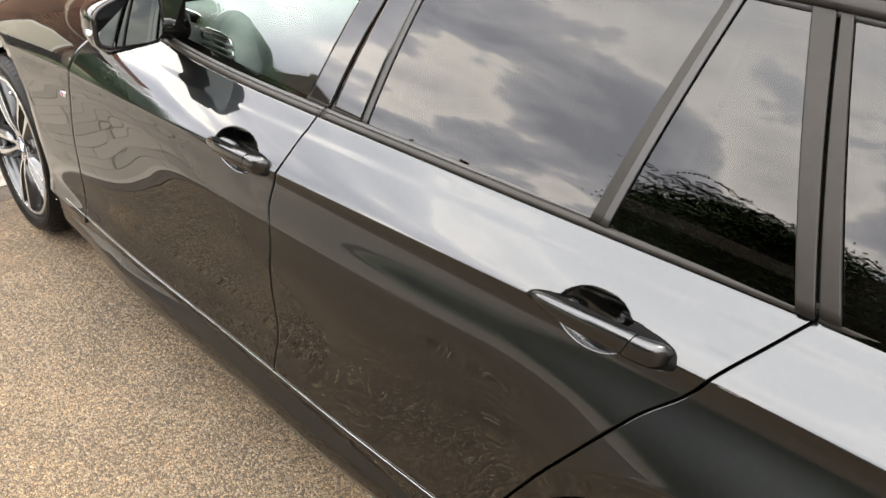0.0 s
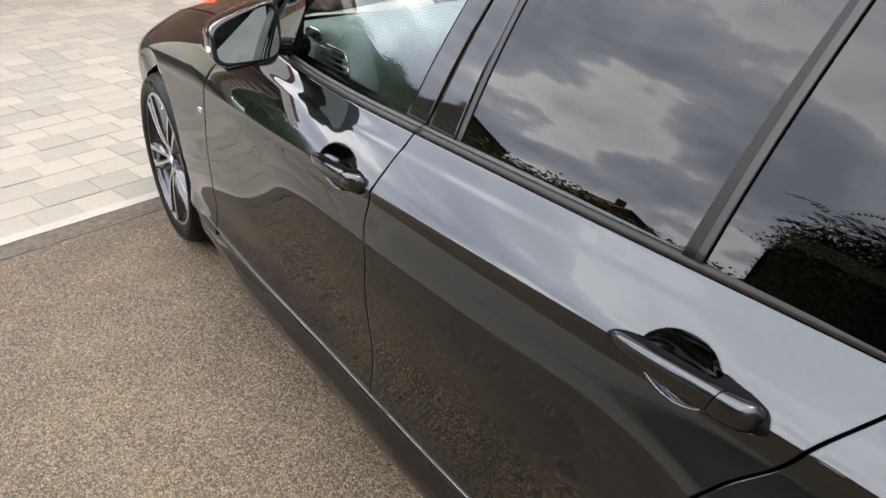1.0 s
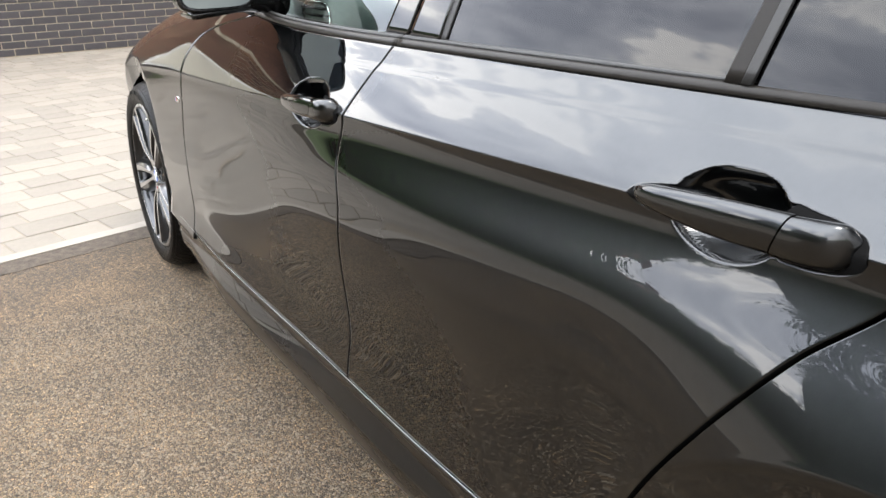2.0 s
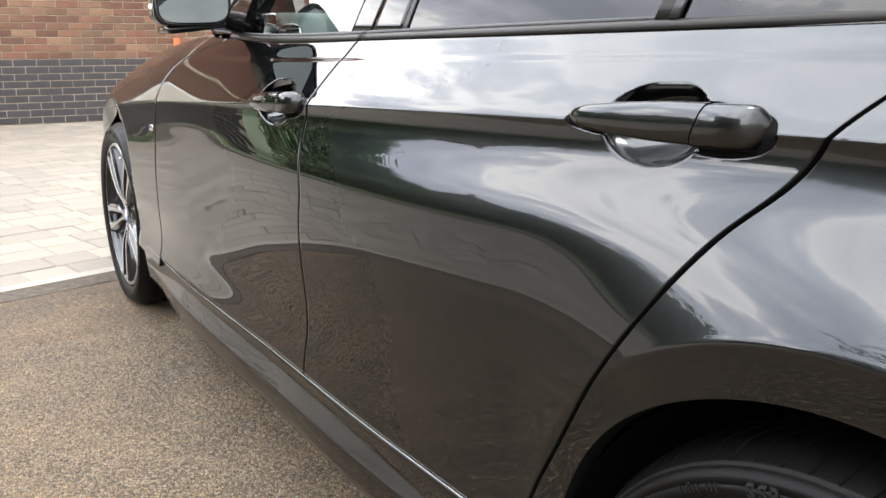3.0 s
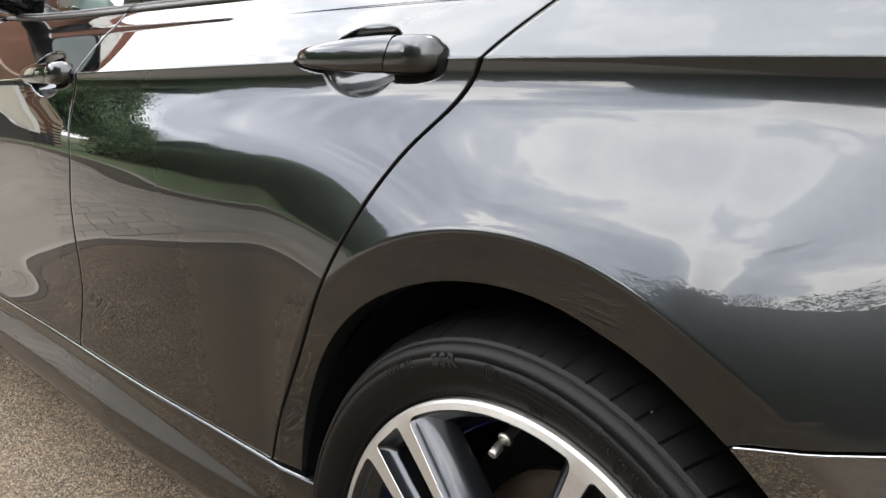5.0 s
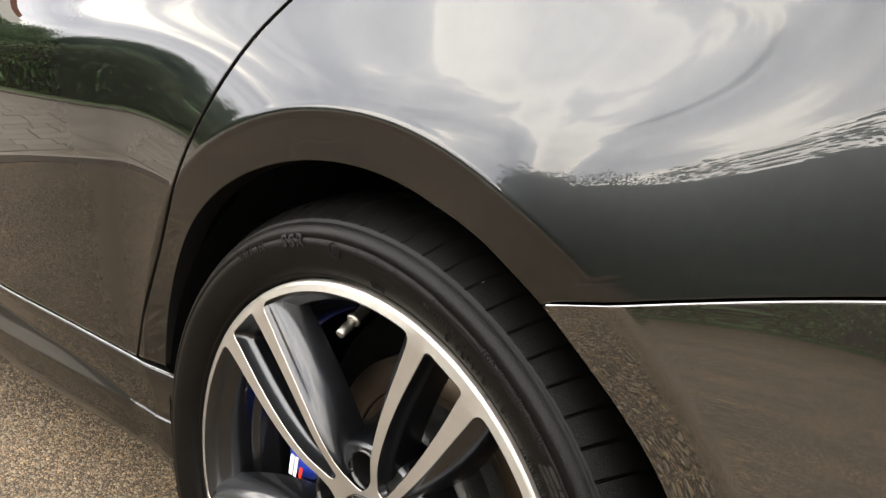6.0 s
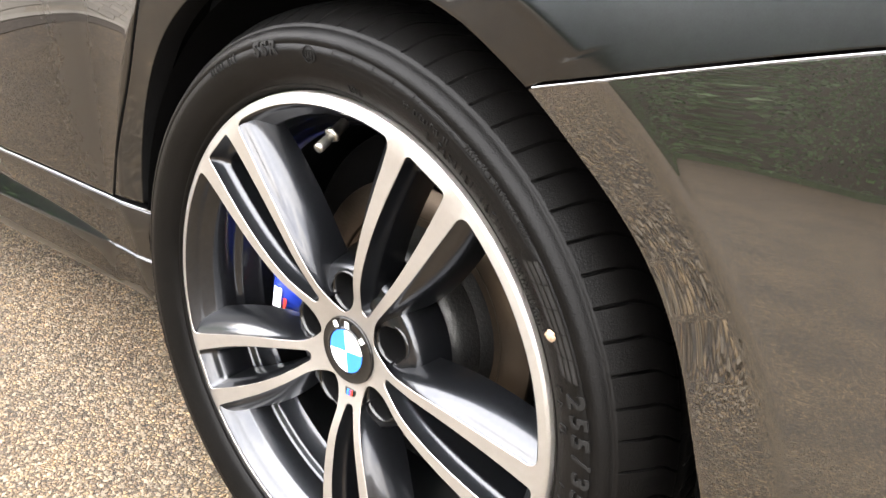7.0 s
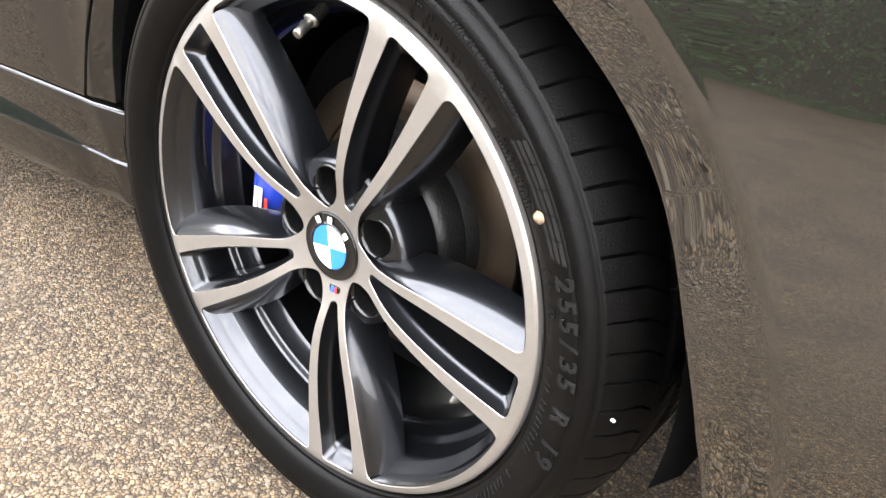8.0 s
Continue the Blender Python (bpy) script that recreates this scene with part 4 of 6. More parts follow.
mirror = part("door_mirror", (lambda st: (np.concatenate([mirror_shape(x, s) for x, s in st]), grid_faces(len(st), 40, loop_m=True) + [tuple(range(40))[::-1], tuple(range((len(st) - 1) * 40, len(st) * 40))]))(
    [(-1.72, 0.30), (-1.712, 0.52), (-1.69, 0.74), (-1.66, 0.90), (-1.62, 0.985), (-1.585, 1.0), (-1.580, 0.985)]), PAINT, car, "dark grey door mirror with a black lower edge")
bez = np.concatenate([mirror_shape(-1.5795, 0.985), mirror_shape(-1.574, 0.97), mirror_shape(-1.574, 0.865), mirror_shape(-1.582, 0.85)])
part("mirror_bezel", (bez, grid_faces(4, 40, loop_m=True)), BLACK_GLOSS, mirror, "gloss black mirror bezel")
pane = mirror_shape(-1.5785, 0.855)
pane[:, 0] += 0.12 * (pane[:, 1] + 0.02) - 0.15 * (pane[:, 2] - 1.026) + 0.004
part("mirror_glass", (pane, [tuple(range(40))]), MIRROR, mirror, "mirror glass")
part("indicator", moved(bevel_box(0.055, 0.02, 0.012, 0.005, 3), pose(-1.612, -0.094, 1.006, 0, 0, -18)), LAMP, mirror, "clear indicator lens")
part("lower_shell", moved(bevel_box(0.10, 0.13, 0.018, 0.008, 3), pose(-1.635, -0.01, 0.966, 6, 0, 0)), BLACK_GLOSS, mirror)
part("mirror_arm", tube([(-1.64, 0.04, 0.985), (-1.655, 0.11, 0.975), (-1.67, 0.15, 0.968)], [0.028, 0.024, 0.03], 12), BLACK_GLOSS, mirror)

# ---- badge on the front wing ----
bxx, bzz = -2.172, 0.694
by = float(side(bxx, bzz))
part("wing_badge", moved(bevel_box(0.034, 0.004, 0.017, 0.0015), pose(bxx, by - 0.001, bzz, 0, 0, 3)), CHROME, front_wing, "small bright badge")
for i, m in enumerate((EM_BLUE, EM_NAVY, EM_RED)):
    part("badge_stripe", moved(prism([(-0.002, -0.006), (0.001, -0.006), (0.003, 0.006), (0.0, 0.006)], -0.0004, 0.0), pose(bxx - 0.011 + 0.0045 * i, by - 0.0032, bzz)), m, front_wing, smooth=False)

# highlights on the sill seam and the bumper seam, laid on as thin pale bars
for name, xs, zf in (("sill_edge", np.linspace(-2.28, -0.348, 120), lambda x: float(sill_z(x)) - 0.001), ("bumper_edge", np.linspace(0.212, 0.95, 50), lambda x: float(SEAM(x)) - 0.0012)):
    part(name, tube([(x, float(side(x, zf(x))) - 0.0002, zf(x)) for x in xs], 0.0008, 6), SEAM_GLINT, car)


# ---- wheels ----
def tyre_geo(width=0.255, outer=0.3305, pitches=78):
    """A low tyre: bead, sidewall, shoulder blocks cut by slanting slots, and three grooves round the tread."""
    w = width - 0.255
    half = [(0.243, 0.020), (0.250, 0.008), (0.2535, 0.0), (0.2565, -0.004), (0.2575, -0.0075), (0.2600, -0.0088), (0.2606, -0.0080), (0.2612, -0.0100), (0.2700, -0.0150), (0.2800, -0.0190), (0.2890, -0.0212), (0.2955, -0.0214), (0.2960, -0.0198),
            (0.2968, -0.0212), (0.3035, -0.0180), (0.3085, -0.0120), (0.3090, -0.0092), (0.3100, -0.0088), (0.3118, -0.0078), (0.3125, -0.0066), (0.3165, 0.0010), (0.3205, 0.0085), (0.3240, 0.0170), (0.3262, 0.0270), (0.3278, 0.0400), (0.3288, 0.0540)]
    tread = []
    for y0, y1 in ((0.056, 0.066), (0.104, 0.114), (0.150, 0.158)):
        tread += [(0.3290, y0), (0.3215, y0 + 0.0012), (0.3215, y1 - 0.0012), (0.3295, y1), (0.3298, (y1 + y1 + 0.038) / 2)]
    back = [(r, 0.213 + w - y) for r, y in half[::-1]]
    prof = np.array(half + tread[:-1] + [(0.3293, 0.17)] + back)
    phase = np.array([0, 0.15, 0.3, 0.430, 0.440, 0.450, 0.5, 0.550, 0.560, 0.570, 0.7, 0.85])
    cut = np.array([0, 0, 0, 0, 0, 1, 1, 1, 0, 0, 0, 0.0])
    turn = (np.arange(pitches)[:, None] + phase[None]).reshape(-1, 1)
    cut = np.tile(cut, pitches)[:, None]
    r0, y = prof[:, 0][None], prof[:, 1][None]
    bend = np.where(y < 0.06, -(y - 0.0) * 7 - 0.45 * ease(y, 0.030, 0.055), -0.87 + (y - 0.06) * 12)
    a = (turn + bend) * 2 * np.pi / pitches
    depth = np.where((y > -0.0075) & (y < 0.0555) & (r0 > 0.312), 0.0060 * ease(y, -0.008, 0.004), 0.0) + np.where((y > 0.066) & (y < 0.150) & (r0 > 0.328), 0.0045, 0.0)
    r = r0 - depth * cut
    v = np.stack([r * np.cos(a), y + 0 * a, r * np.sin(a)], -1).reshape(-1, 3)
    return v, grid_faces(pitches * 12, len(prof), loop_n=True)


def sidewall_y(r):
    return float(np.interp(r, [0.256, 0.262, 0.270, 0.280, 0.289, 0.297, 0.3035, 0.3085], [-0.004, -0.0105, -0.015, -0.019, -0.0212, -0.021, -0.018, -0.012]))


def on_sidewall(flat, angle, radius, proud=0.0008):
    """Bends flat work (x along, y up, z out) round the sidewall, its middle at that angle."""
    v = []
    for x, y, z in flat[0]:
        r = radius + y
        a = math.radians(angle) - x / radius
        v.append((r * math.cos(a), sidewall_y(r) - (proud if z > 0 else -0.0012), r * math.sin(a)))
    return v, flat[1]


def lettering(text, size, spread=1.0):
    """Raised letters as flat work about their middle."""
    cu = bpy.data.curves.new("text", "FONT")
    cu.body, cu.size, cu.extrude, cu.align_x, cu.space_character, cu.resolution_u = text, size, 0.5, "CENTER", spread, 3
    cu.offset = 0.03 * size
    ob = bpy.data.objects.new("text", cu)
    scene.collection.objects.link(ob)
    bpy.context.view_layer.update()
    me = bpy.data.meshes.new_from_object(ob.evaluated_get(bpy.context.evaluated_depsgraph_get()))
    geo = [tuple(v.co) for v in me.vertices], [tuple(p.vertices) for p in me.polygons]
    bpy.data.objects.remove(ob)
    bpy.data.meshes.remove(me)
    return geo


def flat_bar(x0, y0, x1, y1, wide):
    """A short raised line of flat work, cut so that it can bend."""
    n = max(2, int(math.hypot(x1 - x0, y1 - y0) / 0.004))
    d = np.array([x1 - x0, y1 - y0], float)
    d /= np.linalg.norm(d) + 1e-12
    nx, ny = -d[1] * wide / 2, d[0] * wide / 2
    v = []
    for i in range(n):
        s = i / (n - 1)
        x, y = x0 + (x1 - x0) * s, y0 + (y1 - y0) * s
        v += [(x + nx, y + ny, 0.0), (x + nx, y + ny, 1.0), (x - nx, y - ny, 1.0), (x - nx, y - ny, 0.0)]
    return v, grid_faces(n, 4) + [(0, 1, 2, 3), tuple(range((n - 1) * 4, n * 4))[::-1]]


def small_print(count, pitch, tall, wide, seed):
    """A row of short upright marks, too small to read."""
    rnd = random.Random(seed)
    out = []
    for i in range(count):
        x = (i - count / 2) * pitch
        if rnd.random() < 0.12:
            continue
        out.append(flat_bar(x, 0, x + rnd.uniform(-0.1, 0.1) * pitch, tall * rnd.uniform(0.75, 1.0), wide))
        if rnd.random() < 0.6:
            y = rnd.choice((0.0, 0.5, 0.95)) * tall
            out.append(flat_bar(x, y, x + pitch * 0.5, y, wide))
    return joined(*out)


FACE = spline([0.0, 0.035, 0.05, 0.067, 0.09, 0.12, 0.15, 0.2, 0.232, 0.2425, 0.252], [0.0145, 0.0135, 0.0100, 0.0045, -0.0022, -0.0066, -0.0088, -0.0108, -0.0119, -0.0118, -0.0090])


def face_y(r):
    return float(FACE(min(r, 0.252)))


def smooth_line(knots, n):
    """A smooth line of n points through knots of (radius, degrees)."""
    p = np.array([(r * math.cos(math.radians(a)), r * math.sin(math.radians(a))) for r, a in knots])
    t = np.concatenate([[0], np.cumsum(np.linalg.norm(np.diff(p, axis=0), axis=1))])
    fx, fy, q = spline(t, p[:, 0]), spline(t, p[:, 1]), np.linspace(0, t[-1], n)
    return np.stack([fx(q), fy(q)], -1)


def rounded(a, corner, b, n=9):
    """A rounded corner from a to b."""
    t = np.linspace(0, 1, n)[:, None]
    return (1 - t) ** 2 * a + 2 * t * (1 - t) * corner + t * t * b


def polar(r, degrees):
    return np.array([r * math.cos(math.radians(degrees)), r * math.sin(math.radians(degrees))])


RIM_IN = 0.2440  # inner edge of the bright lip


def window_edge():
    """Half of the opening beside a spoke pair: from the hub round the bolt well, out along the arm and on to the lip."""
    arm = smooth_line([(0.0400, 36), (0.0408, 32), (0.0432, 27.0), (0.0475, 22.0), (0.0530, 18.3), (0.0595, 15.7), (0.0670, 14.4), (0.0790, 14.1), (0.0950, 14.1), (0.120, 13.6), (0.150, 12.75), (0.195, 11.4), (0.232, 10.65)], 110)
    turn = rounded(arm[-1], polar(RIM_IN, 10.45), polar(RIM_IN, 13.0))
    rest = np.array([polar(RIM_IN, a) for a in np.linspace(13.0, 36, 26)[1:]])
    return np.concatenate([arm[:-1], turn, rest])


def pocket_edge(inset=0.0, n=70):
    """The hollow between a pair's two arms, as a closed line; inset draws it inwards."""
    half = spline([0.062, 0.070, 0.085, 0.100, 0.120, 0.150, 0.200, 0.232, 0.24], np.array([0.0062, 0.0084, 0.0121, 0.0150, 0.0182, 0.0216, 0.0240, 0.0240, 0.0240]))
    r0, r1 = 0.0562 + 1.5 * inset, 0.2413 - 2.0 * inset
    t = np.linspace(0, 1, n) ** 1.25
    r = r0 + (r1 - 0.0055 - r0) * t
    h = np.maximum(half(np.maximum(r, 0.062)) - inset, 0.0012)
    h = h * np.sqrt(np.clip(1 - (1 - np.clip((r - r0) / (0.0058 + 0.4 * inset), 0, 1)) ** 2, 0, 1))
    up = np.stack([r, h], -1)
    end = rounded(up[-1], np.array([r1, up[-1][1]]), np.array([r1 + 0.0005, max(up[-1][1] - 0.006, 0.0006)]), 8)
    side_ = np.concatenate([up[1:-1], end])
    return np.concatenate([up[:1], side_, side_[::-1] * (1, -1)])


def spoke_face():
    """The machined face of one twin spoke with its piece of the hub and the lip: a dished plate, open at the pocket and the windows."""
    edge, hollow = window_edge(), pocket_edge()
    hub = np.array([polar(0.0352, a) for a in np.linspace(36, -36, 40)])
    lip = np.array([polar(0.2500, a) for a in np.linspace(-36, 36, 60)])
    low = (edge * (1, -1))
    outline = np.concatenate([low, lip, edge[::-1], hub])
    mid = (edge[20:110:4] + 0.0)
    inner = [polar(np.hypot(*p), math.degrees(math.atan2(p[1], p[0])) - 0.0025 / np.hypot(*p) * 57.3) for p in mid]
    pts = [Vector(p) for p in np.concatenate([outline, hollow, np.array(inner), np.array(inner) * (1, -1)])]
    n, m = len(outline), len(hollow)
    edges = [(i, (i + 1) % n) for i in range(n)] + [(n + i, n + (i + 1) % m) for i in range(m)]
    v, _, f, _, _, _ = delaunay_2d_cdt(pts, edges, [], 0, 1e-7)

    def within(c, loop):
        x0, y0, x1, y1 = loop[:, 0], loop[:, 1], np.roll(loop[:, 0], -1), np.roll(loop[:, 1], -1)
        cross = (y0 > c[1]) != (y1 > c[1])
        return np.count_nonzero(cross & (c[0] < (x1 - x0) * (c[1] - y0) / np.where(y1 == y0, 1e-12, y1 - y0) + x0)) % 2 == 1

    vv = np.array([(p.x, p.y) for p in v])
    faces = [tuple(q) for q in f if within(vv[list(q)].mean(0), outline) and not within(vv[list(q)].mean(0), hollow)]
    return [(x, face_y(math.hypot(x, y)), y) for x, y in vv], [q[::-1] if np.cross(vv[q[1]] - vv[q[0]], vv[q[2]] - vv[q[0]]) > 0 else q for q in faces]


def spoke_edge():
    """The small bright bevel along the openings of the machined face."""
    out = []
    e = window_edge()
    for line, closed in ((e, False), (e * (1, -1), False), (pocket_edge(), True)):
        t = np.roll(line, -1, 0) - np.roll(line, 1, 0) if closed else np.gradient(line, axis=0)
        nrm = np.stack([-t[:, 1], t[:, 0]], -1) / (np.linalg.norm(t, axis=1)[:, None] + 1e-9)
        c = np.array([0.16, 0.0])
        if closed:
            sgn = np.sign(((c - line) * nrm).sum(1))[:, None]
        else:
            sgn = np.where(line[:, 1:].mean() > 0, 1.0, -1.0) * np.sign((nrm * np.stack([-line[:, 1], line[:, 0]], -1)).sum(1))[:, None]
            sgn = np.where(np.hypot(*line.T)[:, None] > RIM_IN - 0.0015, -np.sign((nrm * line).sum(1))[:, None], sgn)
            sgn = np.where(np.hypot(*line.T)[:, None] < 0.044, np.sign((nrm * line).sum(1))[:, None], sgn)
        low = line + nrm * sgn * 0.0004
        v = []
        for p, q in zip(line, low):
            y = face_y(float(np.hypot(*p)))
            v += [(p[0], y, p[1]), (q[0], y + 0.0007, q[1])]
        out.append((v, grid_faces(len(line), 2, loop_n=closed)))
    return joined(*out)


def spoke_recess():
    """The painted hollow between the two arms: steep walls, a sloping shelf and the open slot."""
    rings = []
    for inset, deep in ((0.0006, 0.0008), (0.0012, 0.004), (0.0026, 0.0095), (0.0046, 0.0135), (0.0060, 0.0150), (0.0066, 0.0175), (0.0072, 0.034), (0.0074, 0.048)):
        rings.append([(x, face_y(float(np.hypot(x, y))) + deep, y) for x, y in pocket_edge(inset)])
    n = len(rings[0])
    return [p for ring in rings for p in ring], grid_faces(len(rings), n, loop_m=True)


def spoke_flank(sign):
    """The painted outer flank of one arm: it falls away in a broad curve into the window."""
    rows = []
    for i in range(64):
        r = 0.0560 + (0.2405 - 0.0560) * i / 63
        s = min(1.0, max(0.0, (r - 0.06) / 0.185))
        a1 = math.radians(float(FLANK_EDGE(r)))
        y = face_y(r)
        wide_out = (0.003 + 0.0135 * math.sin(math.pi * min(1, s * 0.8)) + 0.009 * s) / r
        deep = 0.036 + 0.014 * (1 - s)
        rows.append([(r * math.cos(a1 + wide_out * k), y + 0.0009 + deep * q, sign * r * math.sin(a1 + wide_out * k)) for k, q in ((0.03, 0.0), (0.09, 0.05), (0.24, 0.10), (0.44, 0.19), (0.64, 0.34), (0.83, 0.60), (1.0, 1.0))])
    return [p for row in rows for p in row], grid_faces(64, 7, flip=sign < 0)


FLANK_EDGE = spline([0.056, 0.0595, 0.067, 0.079, 0.095, 0.12, 0.15, 0.195, 0.232, 0.242], [17.0, 15.7, 14.4, 14.1, 14.1, 13.6, 12.75, 11.4, 10.65, 10.5])


def rim_step():
    """The painted step from the lip's inner edge down to the barrel."""
    return lathe([(RIM_IN + 0.0002, -0.0105), (0.2420, -0.0098), (0.2400, 0.0020), (0.2385, 0.0045)], 200)


def well_geo(n=28):
    """A bolt well: a rounded cup about its own axis, with the bolt deep inside."""
    return lathe([(0.0215, 0.0095), (0.0204, 0.0070), (0.0192, 0.0075), (0.0180, 0.0125), (0.0168, 0.022), (0.0150, 0.048), (0.0, 0.049)], n, True)


def hub_bowl(turn):
    """The dark ground between the spokes near the hub, open at the five bolt wells."""
    prof = spline([0.034, 0.045, 0.057, 0.070, 0.080, 0.088, 0.094], [0.0190, 0.0170, 0.0155, 0.0160, 0.0205, 0.030, 0.060])
    n, rs = 360, np.linspace(0.034, 0.094, 44)
    a = np.linspace(0, 2 * np.pi, n, endpoint=False)[:, None]
    v = np.stack([rs * np.cos(a), prof(rs)[None] + 0 * a, rs * np.sin(a)], -1).reshape(-1, 3)
    wells = [(0.0595 * math.cos(w), 0.0595 * math.sin(w)) for w in np.radians(turn + 36 + 72 * np.arange(5))]
    faces = []
    for f in grid_faces(n, 44, loop_n=True):
        c = v[list(f)].mean(0)
        if min(math.hypot(c[0] - x, c[2] - z) for x, z in wells) > 0.0190:
            faces.append(f)
    return v, faces


def quadrant(r, k, y):
    pts = [(0.0, 0.0)] + [(r * math.cos(a), r * math.sin(a)) for a in np.radians(np.linspace(90 * k, 90 * k + 90, 14))]
    return prism(pts, y - 0.0008, y)


def build_wheel(name, label, place, turn, detail=True):
    wheel = part(name, lathe([(0.2412, 0.001), (0.2385, 0.0045), (0.2312, 0.0148), (0.2310, 0.0150), (0.2298, 0.0170), (0.2276, 0.0415), (0.2275, 0.0420), (0.2255, 0.0450), (0.2200, 0.0460), (0.2185, 0.0490), (0.2165, 0.066), (0.2127, 0.0698), (0.2125, 0.070), (0.2123, 0.072), (0.2120, 0.19), (0.225, 0.215)], 160), RIM_GREY, car, label)
    wheel.matrix_basis = place
    part("tyre", tyre_geo(), TYRE, wheel, "low-profile black tyre with slanted shoulder slots")
    part("rim_lip", joined(lathe([(0.2500, -0.0099), (0.2515, -0.0092), (0.2530, -0.0078)], 200), lathe([(0.2530, -0.0078), (0.2540, -0.0050), (0.2545, 0.006)], 200)), MACHINED, wheel, "bright machined rim lip")
    kinds = (("spoke_face", spoke_face(), MACHINED, "bright machined twin spoke face"), ("spoke_edge", spoke_edge(), MACHINED, ""), ("spoke_recess", spoke_recess(), RIM_GREY, "dark grey hollow between the two arms"), ("spoke_flank", spoke_flank(1), RIM_GREY, "dark grey spoke flank"), ("spoke_flank", spoke_flank(-1), RIM_GREY, "dark grey spoke flank"))
    made = [part(kind, geo, mat, wheel, lab) for kind, geo, mat, lab in kinds]
    for k in range(5):
        for o in made:
            m = pose(0, 0, 0, 0, -(turn + 72 * k), 0)
            if k:
                again(o, wheel, m, o["label"] if "label" in o else "")
            else:
                o.matrix_basis = m
    part("rim_step", rim_step(), RIM_GREY, wheel, "dark grey step inside the lip")
    well = None
    for k in range(5):
        a = math.radians(turn + 36 + 72 * k)
        m = pose(0.0595 * math.cos(a), 0.010, 0.0595 * math.sin(a))
        if well is None:
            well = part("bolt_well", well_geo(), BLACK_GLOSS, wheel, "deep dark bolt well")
            well.matrix_basis = m
            bolt = part("wheel_bolt", lathe([(0.0, 0.036), (0.0050, 0.036), (0.0052, 0.040), (0.0085, 0.040), (0.0090, 0.048)], 18), RIM_GREY, wheel, "dark steel wheel bolt")
            bolt.matrix_basis = m
        else:
            again(well, wheel, m)
            again(bolt, wheel, m)
    part("centre_cap", lathe([(0.0, 0.0105), (0.0222, 0.0107), (0.0227, 0.0098), (0.0234, 0.0098), (0.0237, 0.0106), (0.0336, 0.0114), (0.0343, 0.0106), (0.0349, 0.012), (0.0350, 0.02)], 80, False), BLACK_GLOSS, wheel, "black-ringed hub cap with blue and white quarters")
    for k in range(4):
        part("cap_quarter", moved(quadrant(0.0224, k, 0.0103), pose(0, 0, 0, 0, -(turn - 63 + 8), 0)), EM_BLUE if k % 2 else EM_WHITE, wheel, "blue enamel quarter" if k % 2 else "white enamel quarter", smooth=False)
    for at in (122, 89, 42):
        m = pose(0, 0, 0, 0, -(at + turn - 63), 0) @ pose(0.0288, 0.0095, 0)
        part("cap_mark", moved(bevel_box(0.0066, 0.0008, 0.0062, 0.0003, 1), m), CREAM, wheel, "pale raised mark", smooth=False)
    part("hub_bowl", hub_bowl(turn), RIM_GREY, wheel, "dark grey bowl round the bolts")
    a = math.radians(turn + 216)
    for i, m in enumerate((EM_BLUE, EM_NAVY, EM_RED)):
        part("hub_stripe", moved(prism([(-0.0045 + 0.0026 * i, -0.0032), (-0.0022 + 0.0026 * i, -0.0032), (-0.0012 + 0.0026 * i, 0.0032), (-0.0035 + 0.0026 * i, 0.0032)], -0.0016, 0.0), pose(0.0448 * math.cos(a), face_y(0.0448) - 0.0008, 0.0448 * math.sin(a), 0, -2, 0)), m, wheel, smooth=False)
    part("hub_badge", moved(bevel_box(0.0150, 0.0016, 0.0082, 0.0006, 1), pose(0.0448 * math.cos(a), face_y(0.0448) - 0.0006, 0.0448 * math.sin(a), 0, -2, 0)), BLACK_GLOSS, wheel, "small dark badge")
    # valve
    a = math.radians(turn + 36)
    va = pose(0.2155 * math.cos(a), 0.026, 0.2155 * math.sin(a), 0, -(turn + 36 - 90), 0) @ pose(0, 0, 0, 28, 0, 0)
    part("valve", moved(joined(lathe([(0.0, -0.030), (0.0042, -0.0300), (0.0048, -0.028), (0.0048, -0.016), (0.0040, -0.0155), (0.0040, -0.011)], 16), lathe([(0.0040, -0.011), (0.0075, -0.0108), (0.0075, -0.006), (0.0055, -0.0058), (0.0055, 0.01)], 6)), va), VALVE, wheel, "metal tyre valve with its cap")
    # brake behind the spokes
    part("brake_disc", joined(lathe([(0.106, 0.108), (0.1155, 0.108)], 120, True), lathe([(0.1155, 0.108), (0.1160, 0.1055), (0.1175, 0.1050)], 120, True), lathe([(0.1175, 0.1050), (0.1480, 0.1050), (0.1486, 0.1062), (0.1500, 0.1062), (0.1512, 0.1075), (0.1512, 0.126), (0.10, 0.128)], 120, True)), STEEL, wheel, "brown-stained steel brake disc")
    part("disc_hat", joined(lathe([(0.0, 0.060), (0.078, 0.060)], 80, True), lathe([(0.078, 0.060), (0.090, 0.064), (0.0975, 0.074), (0.100, 0.095)], 80, True), lathe([(0.100, 0.095), (0.103, 0.100), (0.1065, 0.108)], 80, True)), CAST, wheel, "grey cast disc hat")
    part("dust_shield", lathe([(0.03, 0.15), (0.19, 0.15), (0.20, 0.14)], 60, True), SHADE, wheel)
    return wheel


